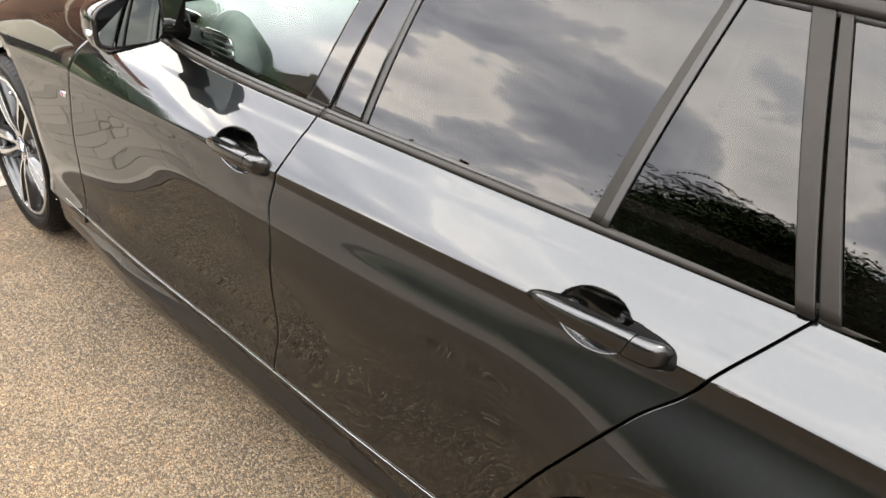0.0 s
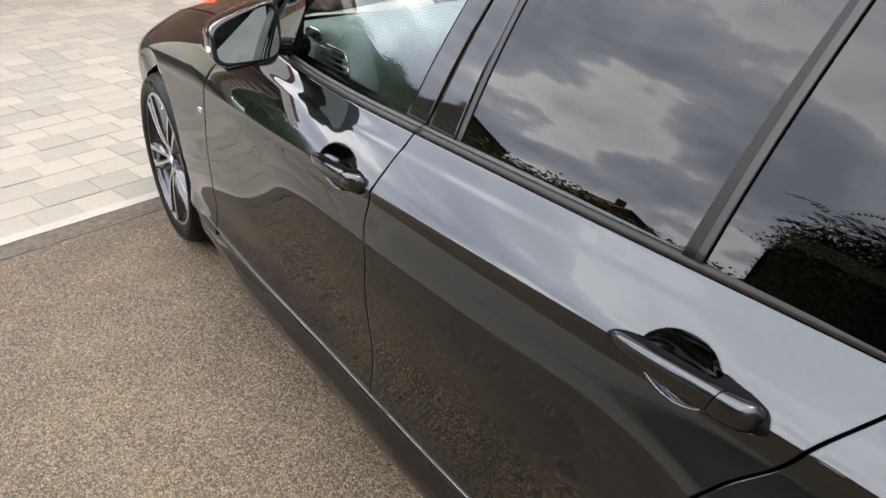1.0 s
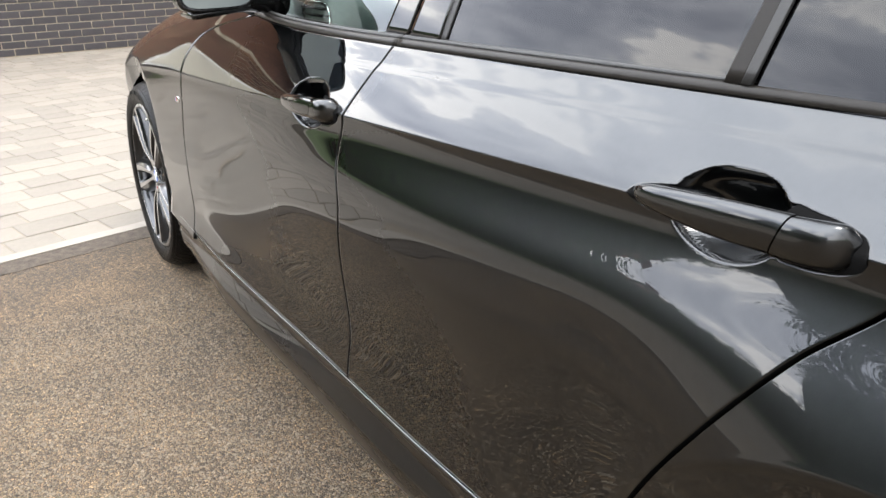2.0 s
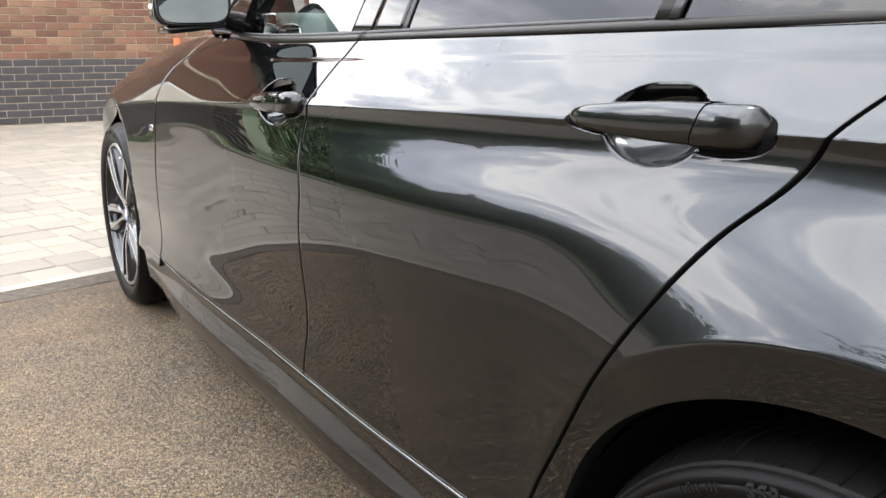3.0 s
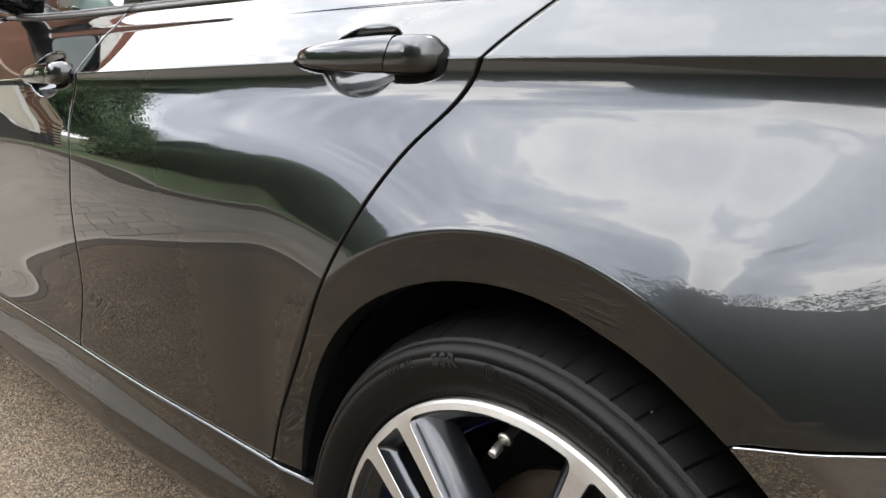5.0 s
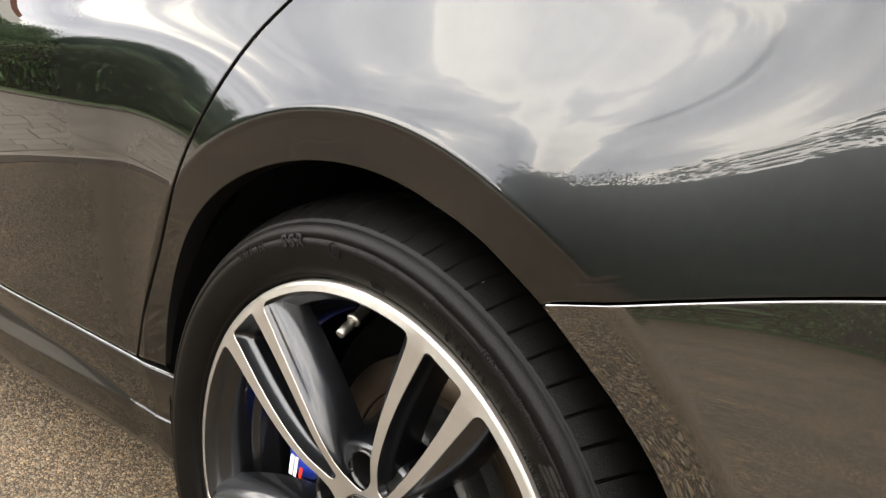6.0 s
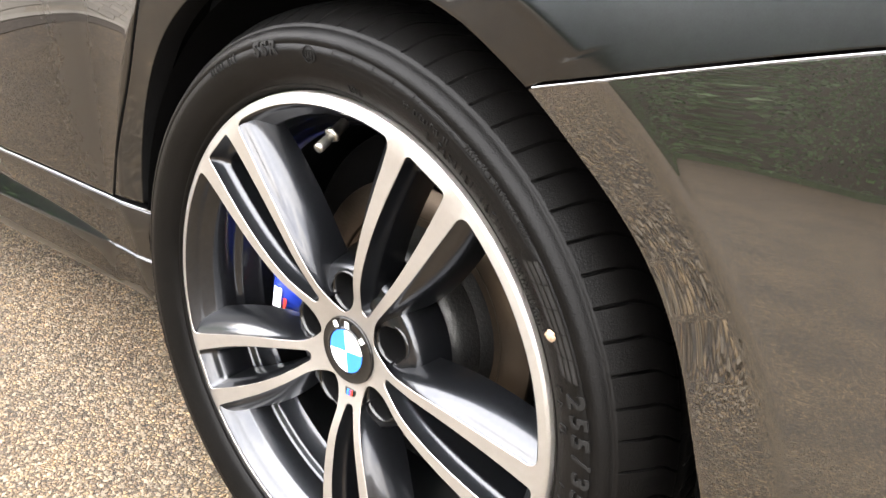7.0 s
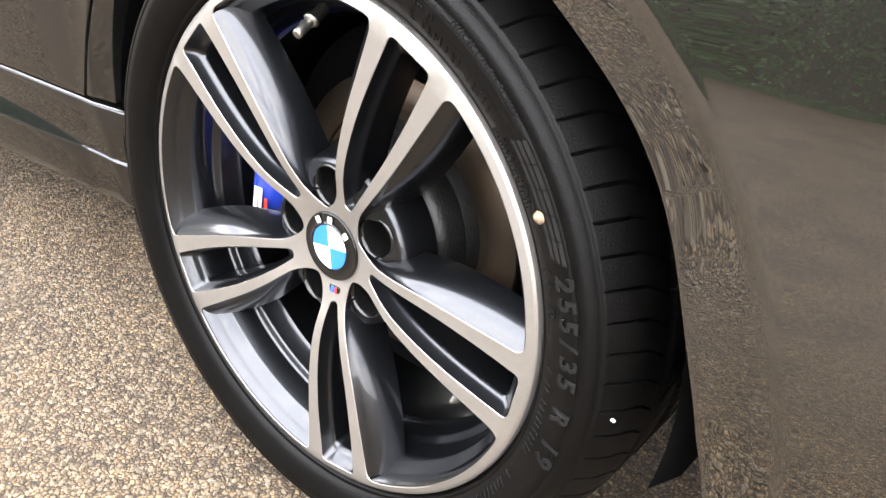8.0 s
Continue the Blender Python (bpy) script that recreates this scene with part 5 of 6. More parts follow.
def caliper(parent, x, z, tilt):
    g = bevel_box(0.060, 0.072, 0.070, 0.029, 6)
    g = ([(px + 0.9 * (pz ** 2), py, pz) for px, py, pz in g[0]], g[1])
    c = part("brake_caliper", g, BLUE, parent, "blue painted brake caliper")
    c.matrix_basis = pose(x, 0.088, z, 0, tilt, 0)
    letters = joined(prism([(-0.016, -0.013), (-0.010, -0.013), (-0.006, 0.013), (-0.012, 0.013)], 0.0, 0.001), prism([(-0.008, -0.013), (-0.003, -0.013), (0.001, 0.013), (-0.004, 0.013)], 0.0, 0.001))
    p = part("caliper_mark", letters, EM_WHITE, parent, "pale slanted bars", smooth=False)
    p.matrix_basis = pose(x + 0.006, 0.0495, z - 0.008, 0, 0, 0)
    q = part("caliper_mark", prism([(0.000, -0.013), (0.005, -0.013), (0.009, 0.013), (0.004, 0.013)], 0.0, 0.001), EM_RED, parent, "red slanted bar", smooth=False)
    q.matrix_basis = pose(x + 0.006, 0.0495, z - 0.018, 0, 0, 0)
    return c


rear_wheel = build_wheel("wheel", "19-inch five twin-spoke alloy wheel, machined faces over grey", pose(0, 0, AXLE_Z), 63.0)
caliper(rear_wheel, -0.156, -0.006, 8)
for word, size, step, middle, radius in (("SSR", 0.0175, 0.0112, 105.6, 0.2875), ("255/35 R 19", 0.0225, 0.0157, 1.8, 0.2810)):
    for i, letter in enumerate(word):
        if letter != " ":
            at = middle - math.degrees((i - (len(word) - 1) / 2) * step / radius)
            part("tyre_letter", on_sidewall(lettering(letter, size), at, radius, 0.0014), TYRE_MARK, rear_wheel, "raised letter", smooth=False)
for angle, radius, count, pitch, tall, seed in ((118.5, 0.2895, 9, 0.0052, 0.0085, 3), (55, 0.268, 15, 0.0066, 0.0085, 4), (34, 0.268, 16, 0.0040, 0.0045, 5), (36, 0.262, 20, 0.0032, 0.004, 6), (15, 0.2665, 7, 0.0060, 0.0080, 7), (-8, 0.2665, 15, 0.0062, 0.0080, 8), (-32, 0.266, 12, 0.006, 0.008, 9), (66, 0.281, 14, 0.0038, 0.005, 10), (50, 0.293, 26, 0.0032, 0.004, 11), (83, 0.2645, 5, 0.004, 0.006, 12)):
    part("tyre_print", on_sidewall(small_print(count, pitch, tall, 0.0011, seed), angle, radius, 0.0011), TYRE_MARK, rear_wheel, "small raised print", smooth=False)
# the round mark and the two hatched panels
ring = [flat_bar(0.0072 * math.cos(a), 0.0072 * math.sin(a), 0.0072 * math.cos(a + 0.33), 0.0072 * math.sin(a + 0.33), 0.0009) for a in np.arange(0, 2 * np.pi, 0.3)]
part("round_mark", on_sidewall(joined(*ring, flat_bar(-0.003, -0.004, -0.003, 0.004, 0.0012), flat_bar(0.0, -0.004, 0.0, 0.004, 0.0012), flat_bar(0.003, -0.004, 0.003, 0.004, 0.0012)), 94.0, 0.288, 0.0012), TYRE_MARK, rear_wheel, smooth=False)


def ruled_panel(run, rows, cell, lean, line, plate=False):
    """A band of slanting cells on the sidewall: the ruled lines between them, or the whole plate under them."""
    us = sorted(q for d in np.arange(0, run + 1e-6, cell) for q in (d - line / 2, d + line / 2))
    vs = sorted(q for r in rows for q in (r - line / 2, r + line / 2))
    corners = [(u + lean * (w - rows[0]) * (1 - 0.25 * w / rows[-1]), w, 1.0) for u in us for w in vs]
    m = len(vs)
    return corners, [(i * m + j, i * m + j + 1, (i + 1) * m + j + 1, (i + 1) * m + j) for i in range(len(us) - 1) for j in range(m - 1) if plate or i % 2 == 0 or j % 2 == 0]


ROWS = (-0.0075, -0.0020, 0.0035, 0.0085)
part("ruled_panel", on_sidewall(ruled_panel(0.092, ROWS, 0.023, 0.9, 0.0009), 90.0, 0.2885, 0.0007), TYRE_MARK, rear_wheel, "finely ruled sidewall panel", smooth=False)
part("ruled_panel", on_sidewall(ruled_panel(0.138, ROWS, 0.0345, 0.9, 0.0007), 70.5, 0.2875, 0.0005), TYRE_MARK, rear_wheel, "thin raised ruling", smooth=False)
part("ruled_panel", on_sidewall(ruled_panel(0.0925, ROWS, 0.0185, 0.6, 0.0009, True), 40.5, 0.2855, 0.0005), TYRE_PANEL, rear_wheel, "pale ruled sidewall panel", smooth=False)
part("panel_ruling", on_sidewall(ruled_panel(0.0925, ROWS, 0.0185, 0.6, 0.0011), 40.5, 0.2855, 0.0009), TYRE, rear_wheel, smooth=False)
part("stone_in_tread", moved(bevel_box(0.010, 0.005, 0.010, 0.0035, 2), pose(0.2455, -0.019, 0.1305, 20, 30, 12)), STONE, rear_wheel, "brown stone stuck to the sidewall")
for gx, gy, gz in ((0.3205, 0.002, -0.020), (0.285, 0.004, 0.116), (0.123, 0.010, 0.292)):
    part("grit", moved(bevel_box(0.0045, 0.003, 0.0035, 0.0012, 1), pose(gx, gy, gz, 20, 20, 30)), CREAM, rear_wheel)
bpy.context.view_layer.update()
FRONT_AT = pose(FRONT_X, 0.030, AXLE_Z, 0, 14, 0) @ Matrix.Diagonal((1, 0.85, 1, 1))


def copy_wheel(m, with_marks=True):
    w = again(rear_wheel, car, m, "19-inch five twin-spoke alloy wheel, machined faces over grey")
    for o in rear_wheel.children:
        kind = o.name.split(".")[0]
        if kind in ("brake_caliper", "caliper_mark") or not with_marks and kind in ("tyre_letter", "tyre_print", "round_mark", "ruled_panel", "panel_ruling", "grit", "stone_in_tread"):
            continue
        c = again(o, w, o.matrix_basis.copy())
        if "label" in o:
            tagged(c, o["label"])
    return w


front_wheel = copy_wheel(FRONT_AT)
caliper(front_wheel, 0.125, -0.02, -8)
copy_wheel(pose(0, 2 * MIDDLE, AXLE_Z, 0, 0, 180), False)
copy_wheel(pose(FRONT_X, 2 * MIDDLE - 0.02, AXLE_Z, 0, 0, 180), False)

# ---- cabin ----
n = 24
prof = [(-2.02, 0.93), (-1.90, 0.975), (-1.75, 1.0), (-1.62, 1.0), (-1.52, 0.985), (-1.47, 0.94), (-1.46, 0.86), (-1.50, 0.74), (-1.60, 0.60)]
v = [(x, y, z) for y in np.linspace(0.20, 2 * MIDDLE - 0.2, n) for x, z in prof]
dash = part("dashboard", (v, grid_faces(n, len(prof)) + [tuple(range(len(prof)))]), DASH, car, "dark soft dashboard")
for (vx, vz, a, b) in ((-1.585, 0.93, 0.075, 0.042), (-1.70, 0.985, 0.04, 0.012)):
    ring = [(vx + a * math.copysign(abs(math.cos(t)) ** 0.5, math.cos(t)), 0.197, vz + b * math.copysign(abs(math.sin(t)) ** 0.5, math.sin(t))) for t in np.linspace(0, 2 * np.pi, 41)]
    part("vent_ring", tube(ring, 0.004, 8), CHROME, dash, "bright ring round an air vent")
    for kk in range(5):
        part("vent_slat", moved(bevel_box(a * 1.7, 0.02, 0.004, 0.001, 1), pose(vx, 0.196, vz + b * (kk - 2) * 0.36)), BLACK_GLOSS, dash)
for sx, sy in ((-0.98, 0.52), (-0.98, 2 * MIDDLE - 0.52)):
    back = part("front_seat", moved(bevel_box(0.16, 0.48, 0.66, 0.06, 4), pose(sx, sy, 0.80, 0, 14, 0)), FABRIC, car, "dark cloth front seat")
    part("headrest", moved(bevel_box(0.09, 0.27, 0.18, 0.04, 4), pose(sx + 0.12, sy, 1.20, 0, 10, 0)), FABRIC, back)
    part("seat_base", moved(bevel_box(0.52, 0.50, 0.16, 0.06, 4), pose(sx - 0.30, sy, 0.52)), FABRIC, back)
part("rear_bench", moved(bevel_box(0.18, 1.25, 0.62, 0.06, 4), pose(-0.05, MIDDLE, 0.80, 0, 16, 0)), FABRIC, car, "dark cloth rear bench")
part("steering_wheel", moved(lathe([(0.17 + 0.014 * math.cos(t), 0.014 * math.sin(t)) for t in np.linspace(0, 2 * np.pi, 13)], 40), pose(-1.38, 2 * MIDDLE - 0.52, 0.93, 0, 0, 90) @ pose(0, 0, 0, 25, 0, 0)), PLASTIC, car)
part("headlining", across(lambda s, c: -1.40 + 2.0 * s, lambda s, c: 1.315 + 0.05 * c, 6, 12, 0.33), CREAM, car)


# ---- ground: one sheet to the horizon, the tarmac drive, its edges and the block paving ----
tagged(part("ground", slab([(-400, -400), (400, -400), (400, 400), (-400, 400)], -0.30, -0.022), EARTH, smooth=False), "rough green-brown ground reaching the horizon", "ground", kind="structure")
CORNER = np.array([-2.955, -0.68])
ALONG = np.array([-0.229, 1.0]) / np.hypot(0.229, 1.0)   # the paving courses and the drive's end
AWAY = np.array([-1.0, -0.229]) / np.hypot(0.229, 1.0)   # across the courses, away from the car
EDGE = np.array([0.60, -0.80])                           # the drive's long edge
FAR_END, FAR_EDGE = CORNER + ALONG * 6.0, CORNER + EDGE * 2.2
TURN_OFF = np.array([-2.25, -6.30])                      # where it meets the kerb


def offset_corner(d):
    """The drive's corner, moved outwards by d from both of its edges."""
    n1, n2 = AWAY, np.array([-EDGE[1], EDGE[0]]) * -1.0
    a = np.array([n1, n2])
    return CORNER + np.linalg.solve(a, np.array([d, d]))


def edge_line(d):
    n2 = np.array([-EDGE[1], EDGE[0]]) * -1.0
    return [tuple(FAR_END + AWAY * d), tuple(offset_corner(d)), tuple(FAR_EDGE + n2 * d), tuple(TURN_OFF + np.array([-1.1, 0.0]) * d)]


drive = edge_line(0.0)
tagged(part("tarmac_drive", slab([drive[0], drive[1], drive[2], drive[3], (9.0, -13.5), (14, -13.5), (14, 6)], -0.2, 0.0), TARMAC, smooth=False), "worn brown tarmac drive with pale stone chips", "drive", kind="structure")
for nm, d0, d1, top, m, lab in (("bitumen_joint", 0.0, 0.125, 0.002, BITUMEN, "smooth dark bitumen strip along the drive"), ("edging", 0.125, 0.192, 0.006, EDGING, "pale narrow edging strip")):
    a, b = along(edge_line(d0), 900), along(edge_line(d1), 900)
    ragged = np.random.default_rng(9)
    if d0 == 0:
        a = a + np.convolve(ragged.normal(size=902), (0.5, 1, 0.5), "valid")[:, None] * -0.0022 * AWAY
    n = len(a)
    v = [(x, y, z) for z in (-0.1, top) for line in (a, b) for x, y in line]
    f = [(2 * n + i, 2 * n + i + 1, 3 * n + i + 1, 3 * n + i) for i in range(n - 1)] + [(i, i + 1, 2 * n + i + 1, 2 * n + i) for i in range(n - 1)] + [(n + i + 1, n + i, 3 * n + i, 3 * n + i + 1) for i in range(n - 1)]
    tagged(part(nm, (v, f), m, smooth=False), lab, "edging", kind="structure")
e = edge_line(0.192)
KERB = [np.array([-9.45, -1.5]), np.array([-3.5, -5.6]), np.array([9.0, -13.5])]
tagged(part("paving_bed", slab([e[0], e[1], e[2], e[3], tuple(KERB[1]), tuple(KERB[0]), (-9.75, -1.4), (-9.75, 5.0)], -0.15, -0.0045), SAND, smooth=False), "sand bed under the block paving", "paving", kind="structure")


def paver_geo(l, w, h=0.05, r=0.0032):
    x, y = l / 2, w / 2
    v = [(-x, -y, -h), (x, -y, -h), (x, y, -h), (-x, y, -h), (-x, -y, -r), (x, -y, -r), (x, y, -r), (-x, y, -r), (-x + r, -y + r, 0), (x - r, -y + r, 0), (x - r, y - r, 0), (-x + r, y - r, 0)]
    f = [(8, 9, 10, 11)] + [(i, (i + 1) % 4, 4 + (i + 1) % 4, 4 + i) for i in range(4)] + [(4 + i, 4 + (i + 1) % 4, 8 + (i + 1) % 4, 8 + i) for i in range(4)]
    return v, f


def cross2(o, d, p):
    return d[0] * (p[1] - o[1]) - d[1] * (p[0] - o[0])


# ---- brick house wall ahead ----
WALL_X = -9.7
house = tagged(part("house_wall", joined(slab([(WALL_X - 0.25, -2.8), (WALL_X - 0.012, -2.8), (WALL_X - 0.012, 6.0), (WALL_X - 0.25, 6.0)], -0.1, 2.6)), MORTAR, smooth=False), "red brick house wall over a blue-black brick plinth", "wall", kind="structure")


# ---- hedge, grass and far houses on the near side ----
gk = [np.array(p) for p in KERB]
kerb_run = [gk[0], gk[1], gk[1] * 0.84 + gk[2] * 0.16]
tagged(part("kerb", (lambda pts: ([(x, y, z) for z in (-0.1, 0.07) for x, y in pts], [(8 - 8 + 0, 1, 7, 6), (1, 2, 8, 7), (6, 7, 10, 9), (7, 8, 11, 10)]))([tuple(p) for p in kerb_run] + [tuple(p + np.array([-0.06, -0.09])) for p in kerb_run]), EDGING, smooth=False), "low concrete kerb before the grass", "kerb", kind="structure")
grass = [tuple(p + np.array([-0.05, -0.08])) for p in gk]
tagged(part("grass_verge", slab([grass[0], grass[1], grass[2], (9, -60), (-60, -60), (-60, -1.0), (-9.95, -1.0)], -0.1, 0.05), GRASS, smooth=False), "mown grass verge behind the kerb", "grass", kind="structure")


def leaves(points, size, rnd, droop=0.3):
    """Small bent leaves about points: two triangles' worth of blade each."""
    n = len(points)
    a, b = rnd.uniform(0, 2 * np.pi, n), rnd.uniform(-0.9, 0.9, n)
    d = np.stack([np.cos(a) * np.cos(b), np.sin(a) * np.cos(b), np.sin(b)], -1)
    s = np.cross(d, rnd.normal(size=(n, 3)))
    s /= np.linalg.norm(s, axis=1)[:, None] + 1e-9
    l = size * rnd.uniform(0.6, 1.3, n)[:, None]
    p = np.array(points)
    nrm = np.cross(d, s)
    q = np.stack([p, p + d * l * 0.5 + s * l * 0.28, p + d * l + nrm * l * droop * -0.4, p + d * l * 0.5 - s * l * 0.28], 1).reshape(-1, 3)
    f = [(4 * i, 4 * i + 1, 4 * i + 2, 4 * i + 3) for i in range(n)]
    return q, f


def feather(base, turn, length, rnd):
    """A feathered leaf: an arching stalk with pairs of narrow leaflets and one at its tip."""
    out, across = np.array([math.cos(turn), math.sin(turn), 0.0]), np.array([-math.sin(turn), math.cos(turn), 0.0])
    rise = rnd.uniform(0.1, 0.8)
    v, f = [], []
    for j in range(8):
        q = (j + 1) / 8
        spot = base + out * length * q + np.array([0, 0, length * (rise * q - 0.75 * q * q)])
        for sgn in (-1, 1):
            way = across * sgn + out * 0.45 + np.array([0, 0, rnd.uniform(-0.35, 0.1)])
            way = out if j == 7 else way
            size = 0.125 * (1 - 0.35 * abs(q - 0.45)) * rnd.uniform(0.85, 1.15)
            wide = (out if j < 7 else across) * size * 0.24
            n = len(v)
            v += [spot, spot + way * size * 0.5 + wide, spot + way * size, spot + way * size * 0.5 - wide]
            f.append((n, n + 1, n + 2, n + 3))
    n = len(v)
    tip = base + out * length + np.array([0, 0, length * (rise - 0.75)])
    v += [base - across * 0.003, base + across * 0.003, tip]
    f.append((n, n + 1, n + 2))
    return np.array(v), f


def hedge(name, line, heights, thick, count, size, seed, label, shoots=(0.08, 0.3)):
    """A clipped but uneven hedge along a line of points: a dense core of leaves with sprigs above."""
    rnd = np.random.default_rng(seed)
    p = np.array(line, float)
    d = np.concatenate([[0], np.cumsum(np.linalg.norm(np.diff(p, axis=0), axis=1))])
    s = rnd.uniform(0, d[-1], count)
    x, y, h = np.interp(s, d, p[:, 0]), np.interp(s, d, p[:, 1]), np.interp(s, d, heights)
    h = h * (1 + 0.03 * np.sin(s * 1.7) + 0.025 * np.sin(s * 4.3 + 1) + 0.02 * np.sin(s * 11))
    w = thick * (1 + 0.2 * np.sin(s * 2.9))
    t = rnd.uniform(0, 1, count) ** 0.8
    a = rnd.uniform(-1, 1, count)
    a = np.sign(a) * np.abs(a) ** 0.45
    pts = np.stack([x + a * w * 0.55, y + a * w * 0.8, 0.05 + t * h + 0.08 * np.abs(rnd.normal(size=count)) * (t > 0.9)], -1)
    geo = [leaves(pts, size, rnd)]
    k = int(d[-1] * 5)
    for ss in rnd.uniform(0, d[-1], k):
        base = np.array([np.interp(ss, d, p[:, 0]), np.interp(ss, d, p[:, 1]), np.interp(ss, d, heights) * 0.95])
        lean = np.array([rnd.normal() * 0.25, rnd.normal() * 0.25, 1.0])
        if shoots[1] > 0.5 and ss < 2.6:
            continue
        tall = rnd.uniform(*shoots) * 0.2
        for j in range(12):
            geo.append(leaves([base + lean * tall * j / 12 + rnd.normal(size=3) * 0.02 for _ in range(3)], size * 0.9, rnd))
    if shoots[1] > 0.5:
        # upright stems with feathered leaves stand over the clipped end
        for ss in np.linspace(0.05, 2.6, 36):
            base = np.array([np.interp(ss, d, p[:, 0]), np.interp(ss, d, p[:, 1]), np.interp(ss, d, heights) * 0.9]) + rnd.normal(size=3) * (0.15, 0.2, 0.02)
            lean = np.array([rnd.normal() * 0.22, rnd.normal() * 0.22, 1.0])
            tall = rnd.uniform(0.35, 0.8) + 0.6 * math.exp(-((ss - 1.0) / 0.55) ** 2) * rnd.uniform(0.5, 1.0)
            geo.append(tube([tuple(base + lean * tall * q) for q in (0, 0.5, 1)], [0.007, 0.005, 0.002], 5))
            for j in range(15):
                geo.append(feather(base + lean * tall * (0.15 + 0.85 * j / 14), j * 2.4 + rnd.uniform(0, 0.8), rnd.uniform(0.30, 0.48), rnd))
            geo.append(leaves(base + rnd.normal(size=(160, 3)) * (0.2, 0.2, 0.16) + (0, 0, 0.2 + 0.3 * tall), size * 1.1, rnd))
    ob = tagged(part(name, joined(*geo), LEAF, smooth=False), label, "hedge", kind="stuff")
    core = []
    m = 40
    ss = np.linspace(0, d[-1], m)
    for i in range(m):
        bx, byy, hh = np.interp(ss[i], d, p[:, 0]), np.interp(ss[i], d, p[:, 1]), np.interp(ss[i], d, heights) * 0.985
        core += [(bx + 0.3 * thick, byy + 0.42 * thick, 0.04), (bx + 0.22 * thick, byy + 0.3 * thick, hh), (bx - 0.22 * thick, byy - 0.3 * thick, hh), (bx - 0.3 * thick, byy - 0.42 * thick, 0.04)]
    part("twigs", (core, grid_faces(m, 4)), BARK, ob)
    return ob


off = np.array([-1.35, -1.9])
B = gk[1] * 0.98 + gk[0] * 0.02
hedge("hedge", [gk[0] + off + (0.3, -0.5), gk[0] * 0.6 + gk[1] * 0.4 + off, B + off], [0.85, 1.3, 1.4], 0.9, 22000, 0.07, 11, "low clipped green hedge behind the grass verge")
hedge("hedge", [B + off * 0.9, gk[1] * 0.94 + gk[2] * 0.06 + off * 0.9, gk[1] * 0.8 + gk[2] * 0.2 + off * 0.42, gk[1] * 0.5 + gk[2] * 0.5 + off * 0.36, gk[2] + off * 0.34], [2.4, 3.15, 3.35, 3.25, 3.2], 1.1, 140000, 0.065, 12, "tall dark green leafy hedge with loose sprigs", (0.2, 0.7))


def far_house(name, x, y, turn, w, d, eaves, ridge, label):
    h = tagged(empty(name, (x, y, 0)), label, "house")
    h.rotation_euler = (0, 0, radians(turn))
    box = slab([(-w / 2, -d / 2), (w / 2, -d / 2), (w / 2, d / 2), (-w / 2, d / 2)], -0.2, eaves)
    gab = ([(-w / 2, -d / 2, eaves), (-w / 2, d / 2, eaves), (-w / 2, 0, ridge), (w / 2, -d / 2, eaves), (w / 2, d / 2, eaves), (w / 2, 0, ridge)], [(0, 1, 2), (3, 5, 4), (0, 2, 5, 3), (1, 4, 5, 2)])
    part("wall", joined(box, gab), BRICK_REST, h, smooth=False)
    o = 0.35
    sl = (ridge - eaves) / (d / 2)
    v = []
    for xx in (-w / 2 - o, w / 2 + o):
        for yy, zz in ((-d / 2 - o, eaves - o * sl), (0, ridge), (d / 2 + o, eaves - o * sl)):
            v += [(xx, yy, zz + 0.02), (xx, yy, zz + 0.18)]
    f = [(1, 7, 9, 3), (3, 9, 11, 5), (0, 2, 8, 6), (2, 4, 10, 8), (0, 1, 3, 2), (2, 3, 5, 4), (6, 8, 9, 7), (8, 10, 11, 9), (0, 6, 7, 1), (4, 5, 11, 10)]
    part("roof", (v, f), ROOF_TILE, h, "red tiled pitched roof", smooth=False)
    part("chimney", moved(bevel_box(0.7, 0.6, 1.5, 0.03, 1), pose(w * 0.3, 0.2, ridge + 0.3)), BRICK_REST, h, smooth=False)
    for i in (-1, 1):
        for zz in (1.5, 4.0) if eaves > 4 else (1.5,):
            for sgn in (-1, 1):
                fr = part("window", moved(bevel_box(1.5, 0.12, 1.2, 0.02, 1), pose(i * w * 0.26, sgn * d / 2, zz)), WHITE_PVC, h, "white-framed window", smooth=False)
                part("pane", moved(bevel_box(1.3, 0.02, 1.0, 0.005, 1), pose(i * w * 0.26, sgn * (d / 2 + 0.06), zz)), DARK_GLASS, fr, smooth=False)
    return h


far_house("house", -50, -36, 38, 10, 8, 4.3, 7.0, "red brick house with a tiled gable roof")
far_house("house", -43, -47, 30, 10, 8, 3.3, 5.5, "red brick house with a tiled gable roof")
far_house("house", -60, -28, 50, 10, 8, 3.6, 6.2, "red brick house with a tiled gable roof")


